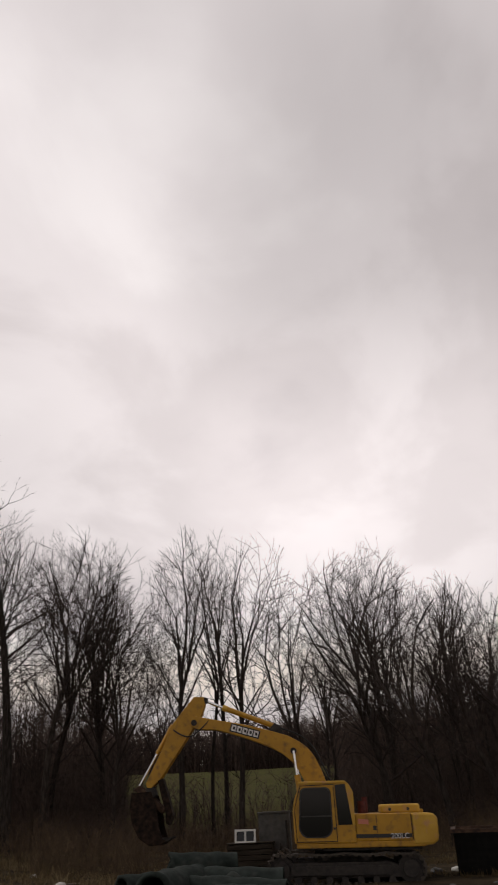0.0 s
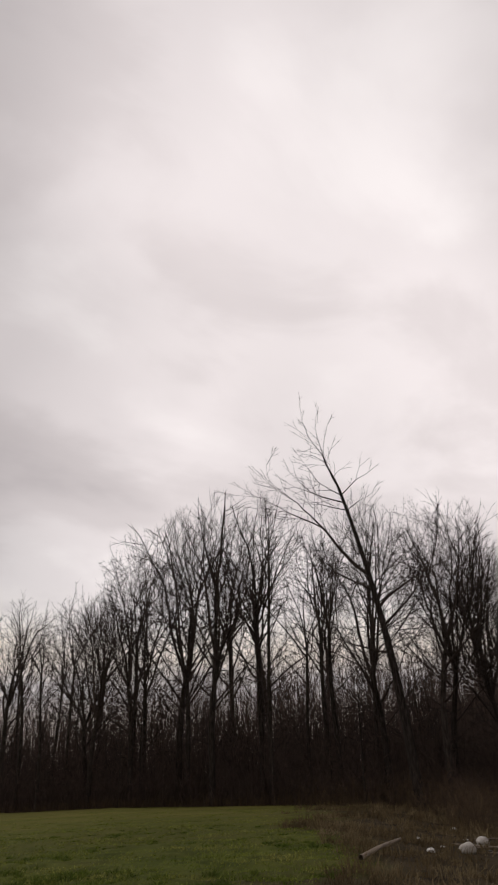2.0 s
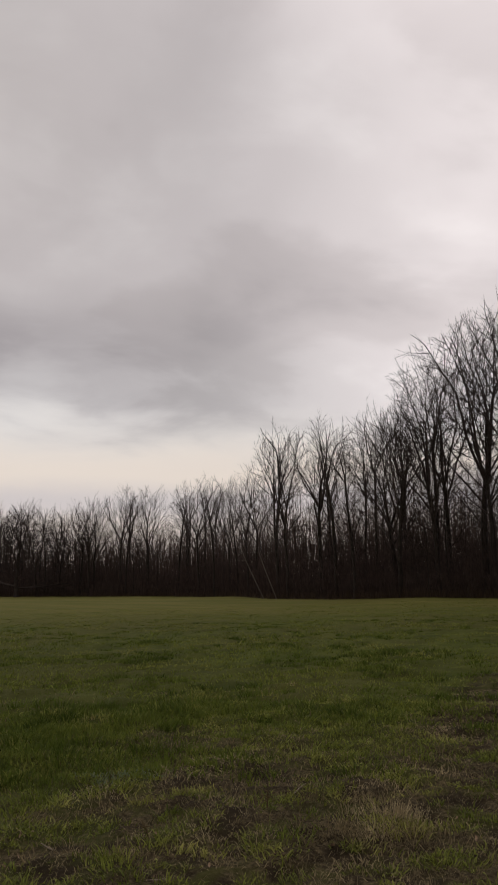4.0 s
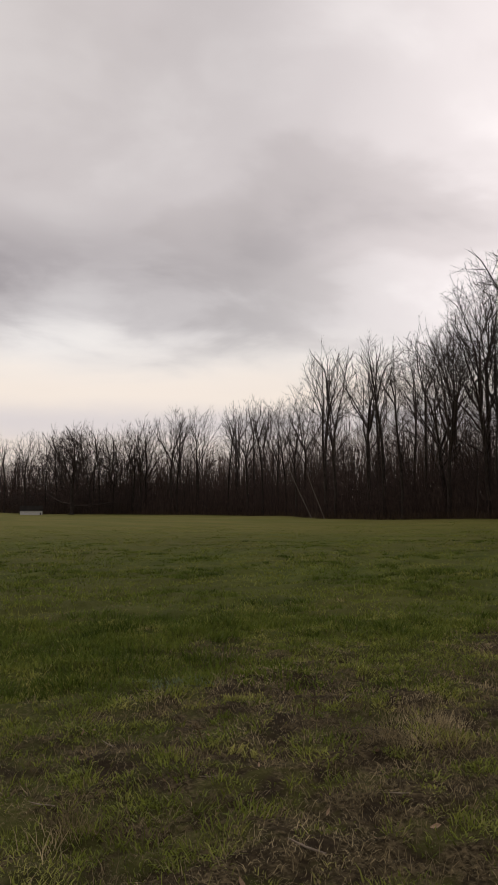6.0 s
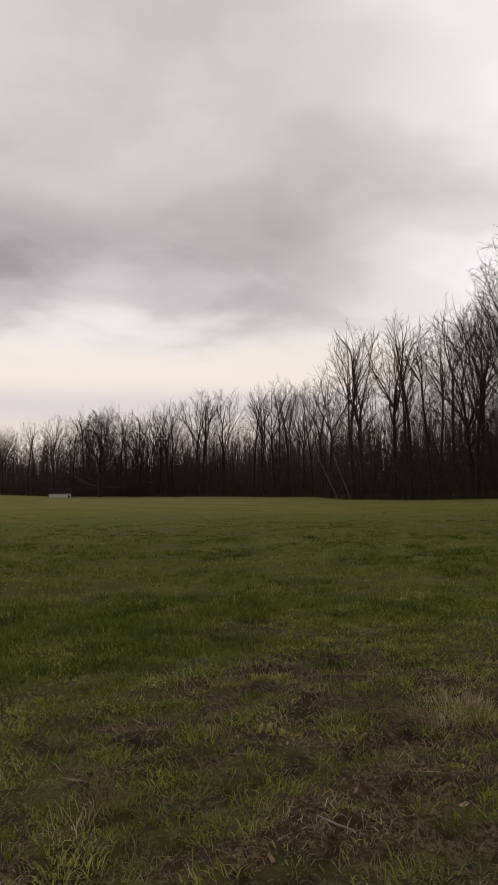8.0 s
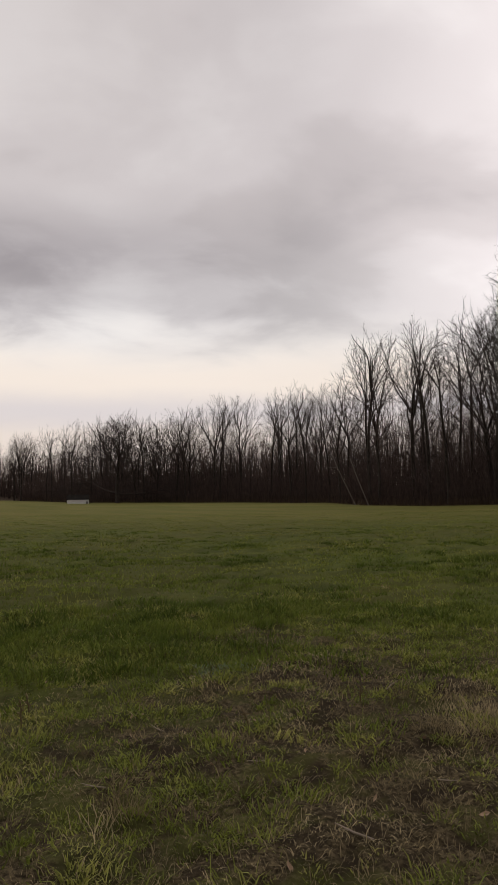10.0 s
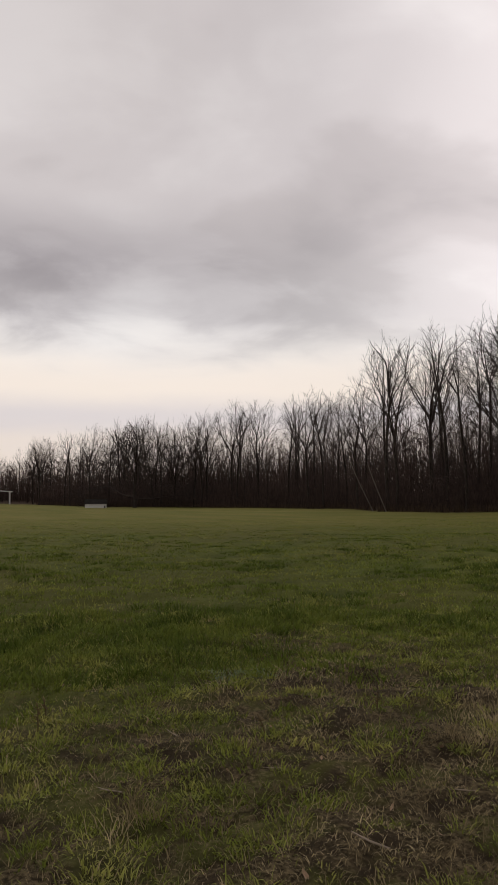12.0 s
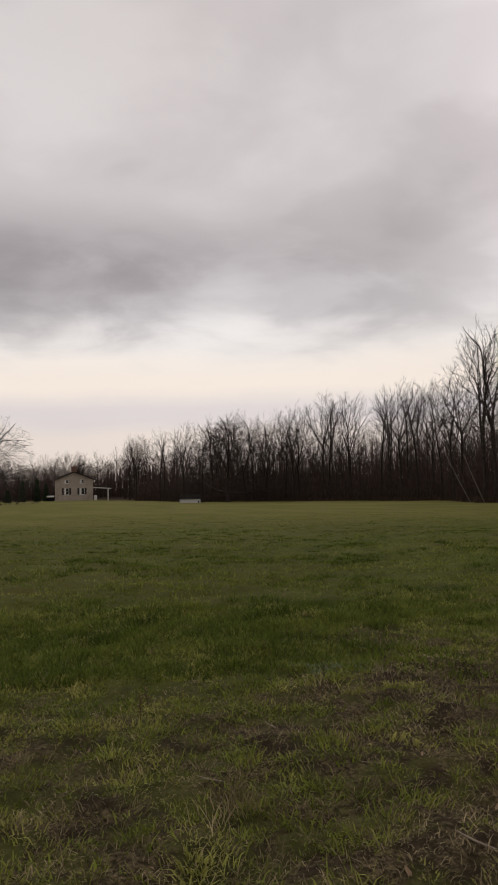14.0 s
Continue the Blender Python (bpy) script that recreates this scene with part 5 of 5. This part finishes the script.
def grass_spots():
    """Tufts near by, straw litter, and the tussocks of the meadow."""
    rng = random.Random(23)
    green, straw, far = [], [], []
    while len(green) < 3600:
        a = rng.uniform(22, 92)
        d = 2.9 + 7.5 * rng.random() ** 0.75
        x, y = polar(a, d)
        worn = worn_reach(x, y) * bare_patch(x, y)
        if rng.random() < worn * (0.93 - 0.10 * step(55, 66, a)):
            continue
        lush = 0.5 + 0.5 * noise.noise((x * 0.9, y * 0.9, 20))
        hgt = rng.uniform(0.03, 0.06) + 0.055 * lush * rng.random()
        big = rng.random() < 0.22
        green.append((x, y, ground_z(x, y), rng.randint(34, 54) if big else rng.randint(14, 28), rng.uniform(0.10, 0.17) if big else rng.uniform(0.05, 0.10),
                      hgt * (1.35 if big else 1), rng.choice((0.3, 0.45, 0.6, 0.8)), 0.0028 + 0.0004 * d))
    while len(straw) < 5200:
        a = rng.uniform(20, 92)
        d = 2.9 + 9.0 * rng.random() ** 0.9
        x, y = polar(a, d)
        worn = worn_reach(x, y) * (0.25 + 0.75 * bare_patch(x, y))
        if rng.random() > worn + 0.10:
            continue
        straw.append((x, y, ground_z(x, y), rng.randint(6, 15), rng.uniform(0.06, 0.22), rng.uniform(0.03, 0.10), rng.choice((0.3, 0.8, 1, 1)), 0.0012 + 0.00028 * d))
    while len(far) < 11000:
        a = rng.uniform(20, 92)
        d = 7.0 * (58 / 7.0) ** rng.random()
        x, y = polar(a, d)
        if yard_amount(x, y) > 0.4 or rng.random() < worn_reach(x, y) * 0.8:
            continue
        lush = noise.noise((x * 0.55, y * 0.55, 31)) + 0.6 * noise.noise((x * 1.5, y * 1.5, 8))
        if lush < rng.uniform(-0.75, 0.22):
            continue
        fade = 1 - 0.55 * step(20, 55, d)
        far.append((x, y, ground_z(x, y), rng.randint(7, 13), 0.13 + 0.009 * d, (rng.uniform(0.05, 0.09) + 0.08 * max(0, lush)) * fade,
                    rng.choice((0.2, 0.35, 0.6)), 0.0034 + 0.00045 * d))
    tuss = []
    while len(tuss) < 1700:
        a = rng.uniform(21, 92)
        d = 6.6 * (32 / 6.6) ** rng.random()
        x, y = polar(a, d)
        lush = noise.noise((x * 0.42, y * 0.42, 61)) + 0.5 * noise.noise((x * 1.3, y * 1.3, 62)) + 0.25 * step(6, 8, d) * step(13, 9, d)
        if yard_amount(x, y) > 0.4 or lush < rng.uniform(0.0, 0.45) or rng.random() < worn_reach(x, y) * 0.6:
            continue
        tuss.append((x, y, ground_z(x, y), rng.randint(24, 40), rng.uniform(0.12, 0.24), rng.uniform(0.08, 0.14) * (1 - 0.35 * step(14, 30, d)), rng.choice((0.1, 0.25, 0.4)), 0.0034 + 0.0004 * d))
    return green, straw, far, tuss


GREEN, STRAW, FARG, TUSSOCKS = grass_spots()
blades("grass", "tufts of rough green grass in the worn turf", 1, GREEN, M_BLADE)
blades("straw", "dry straw-coloured dead grass lying on the turf", 2, STRAW, M_STRAW)
blades("tussock_grass", "lush green grass tussocks over the meadow, coloured darker for their shadows", 4, TUSSOCKS, M_TUSSOCK)
blades("meadow_grass", "longer green grass tufts across the meadow", 3, FARG, M_TURF)


def yard_spots():
    rng = random.Random(37)
    out = []
    while len(out) < 3000:
        a = rng.uniform(-24, 27)
        d = 11 + 36 * rng.random()
        x, y = polar(a, d)
        n = noise.fractal((x * 0.3, y * 0.3, 50), 0.7, 2.0, 4)
        side = -d * math.sin(radians(a + 6.4))
        if yard_amount(x, y) < 0.25 or n < rng.uniform(-0.5, 0.4) or (side > -7 and 18 < d < 28.5 and rng.random() < 0.85):
            continue
        h = rng.uniform(0.10, 0.28) * (1 + 1.1 * max(0.0, n)) * (1.25 if a > 8 else 0.8)
        out.append((x, y, ground_z(x, y), rng.randint(8, 20), rng.uniform(0.15, 0.45), h, rng.choice((0, 0.15, 0.4, 0.8)), 0.004 + 0.0004 * d))
    return out


blades("dry_grass", "tan dead grass tussocks over the yard", 5, yard_spots(), M_DRY)


# leaves, twigs, weed stalks and a few plants that stand out in the turf
LEAF_SPOTS = [(61.0, 5.14), (45.8, 4.87), (41.6, 3.83), (56.2, 3.18), (46.1, 3.65), (73.1, 7.2)]


def plant_clumps():
    rng = random.Random(43)
    pale = []
    for k in range(26):
        x, y = polar(61.1 + rng.gauss(0, 1.4), 6.8 + rng.gauss(0, 0.10))
        pale.append((x, y, ground_z(x, y), 22, 0.10, 0.05, 0.5, 0.006))
    ob = blades("pale_weed", "low pale grey-green weed patch in the turf", 51, pale, M_CLOVER)
    dry = []
    for a, d, n in ((40.5, 5.5, 9), (42.0, 5.1, 6), (68.5, 3.8, 5), (44.5, 6.0, 6)):
        for k in range(n):
            x, y = polar(a + rng.gauss(0, 1.6), d + rng.gauss(0, 0.12))
            dry.append((x, y, ground_z(x, y), 40, 0.12, rng.uniform(0.10, 0.18), 0.3, 0.0022))
    blades("straw_tussock", "standing dry straw tussocks in the turf", 52, dry, M_STRAW)


M_CLOVER = material("pale_weed_leaf", [(0.12, 0.16, 0.085), (0.22, 0.26, 0.16)], 5, 0.8, 0, island=0.2, spec=0.2)
leafy(M_CLOVER)
plant_clumps()


def build_twigs():
    rng = random.Random(47)
    spots = [(51.2, 3.53, 0.20, 0.006), (44.0, 4.2, 0.16, 0.004), (58.5, 4.4, 0.14, 0.004), (66.0, 5.2, 0.22, 0.005), (71.0, 4.2, 0.16, 0.004), (48.0, 6.1, 0.25, 0.005)]
    for a, d, L, r in spots:
        sh = Shape()
        v = Vector((rng.uniform(-1, 1), rng.uniform(-1, 1), 0.05)).normalized()
        s = Vector((-v.y, v.x, 0))
        sh.tube([-v * L / 2, s * 0.01, v * L / 2], [r, r * 0.9, r * 0.5], 5)
        sh.tube([v * L * 0.1, v * L * 0.3 + s * L * 0.2], [r * 0.6, 0], 4)
        ob = mesh_object("twig", sh.V, sh.F, M_WOOD)
        tagged(ob, "short pale dead twig lying on the turf", "twig", "dead twigs")
        p = ground_at(a, d)
        ob.matrix_basis = pose(p.x, p.y, p.z + 0.012)
    for a, d, h in ((76.2, 5.4, 0.20), (75.6, 5.9, 0.13), (59.0, 5.1, 0.12), (50.5, 5.6, 0.12)):
        sh = Shape()
        top = Vector((rng.gauss(0, 0.02), rng.gauss(0, 0.02), h))
        sh.tube([Vector((0, 0, -0.03)), top * 0.5 + Vector((0.006, 0, 0)), top], [0.006, 0.005, 0.003], 5)
        for k in range(14):
            q = top * rng.uniform(0.35, 1.0)
            e = Vector((rng.gauss(0, 0.025), rng.gauss(0, 0.025), rng.uniform(0.0, 0.03)))
            sh.tube([q, q + e], [0.006, 0], 4)
        ob = mesh_object("weed_stalk", sh.V, sh.F, M_DRY)
        tagged(ob, "brown dead weed stalk standing in the turf", "weed", "dead weed stalks")
        p = ground_at(a, d)
        ob.matrix_basis = pose(p.x, p.y, p.z)


build_twigs()


def build_log():
    sh = Shape()
    sh.tube([Vector((-0.6, 0, 0.05)), Vector((-0.2, 0.03, 0.06)), Vector((0.4, 0.0, 0.06)), Vector((0.8, -0.05, 0.05))], [0.065, 0.062, 0.055, 0.05], 10)
    n = len(sh.V)
    sh.F += [tuple(range(9, -1, -1)), tuple(range(n - 10, n))]
    sh.tube([Vector((0.3, 0, 0.08)), Vector((0.5, 0.12, 0.16))], [0.02, 0.012], 6)
    ob = mesh_object("log", sh.V, sh.F, M_WOOD)
    tagged(ob, "pale weathered log lying at the yard edge", "log")
    p = ground_at(20.0, 10.9)
    ob.matrix_basis = pose(p.x, p.y, p.z - 0.01, 0, 0, 5)
    p, q = ground_at(21.0, 17.5), ground_at(18.2, 23.0)
    L, turn = (q - p).length / 2, math.degrees(math.atan2(q.y - p.y, q.x - p.x))
    pole = Shape()
    pole.tube([Vector((-L, 0, 0.05)), Vector((-0.2 * L, 0.03, 0.06)), Vector((0.4 * L, 0.0, 0.05)), Vector((L, 0, 0.03))], [0.055, 0.05, 0.045, 0.03], 8)
    ob = mesh_object("pole", pole.V, pole.F, M_WOOD)
    tagged(ob, "long weathered fallen pole lying in dead grass", "pole")
    m = (p + q) / 2
    ob.matrix_basis = pose(m.x, m.y, ground_z(m.x, m.y) + 0.12, 0, 0, turn)
    for seed, a, d, r in ((1, 13.8, 23.0, 0.20), (2, 12.8, 25.6, 0.21), (3, 14.6, 31.5, 0.12)):
        bm = bmesh.new()
        bmesh.ops.create_icosphere(bm, subdivisions=3, radius=1)
        for v in bm.verts:
            k = 1 + 0.22 * noise.noise(v.co * 1.3 + Vector((seed * 7, 0, 0))) + 0.06 * noise.noise(v.co * 4 + Vector((0, seed * 5, 0)))
            v.co = Vector((v.co.x * 1.15 * k, v.co.y * 0.95 * k, v.co.z * 0.78 * k)) * r
        ob = part("boulder", bm, M_STONE, None, smooth=True)
        tagged(ob, "rounded pale boulder among dead weeds", "boulder", "pale boulders")
        p = ground_at(a, d)
        ob.matrix_basis = pose(p.x, p.y, p.z + r * 0.55, 0, 0, seed * 50)


build_log()


def build_leaves():
    rng = random.Random(29)
    bm = bmesh.new()
    vs = [bm.verts.new(p) for p in ((-1, 0, 0.1), (-0.4, -0.45, 0.2), (0.5, -0.35, 0.12), (1, 0, 0.4), (0.5, 0.4, 0.3), (-0.4, 0.42, 0.25), (0, 0, 0))]
    for i in range(6):
        bm.faces.new((vs[i], vs[(i + 1) % 6], vs[6]))
    src = part("dead_leaf", bm, M_LEAF, None)
    tagged(src, "curled pale brown dead leaf on the turf", "leaf", "fallen leaves")
    spots = LEAF_SPOTS
    spots += [(rng.uniform(26, 90), rng.uniform(3.2, 9)) for i in range(60)]
    for k, (a, d) in enumerate(spots):
        p = ground_at(a, d)
        s = 0.030 if k < 6 else rng.uniform(0.012, 0.024)
        m = pose(p.x, p.y, p.z + s * 0.45, rng.uniform(-50, 50), rng.uniform(-60, 60), rng.uniform(0, 360))
        src.scale = (s, s, s)
        if k == 0:
            src.matrix_basis = m @ Matrix.Diagonal((s, s, s, 1))
        else:
            copy_thing(src, m)


build_leaves()
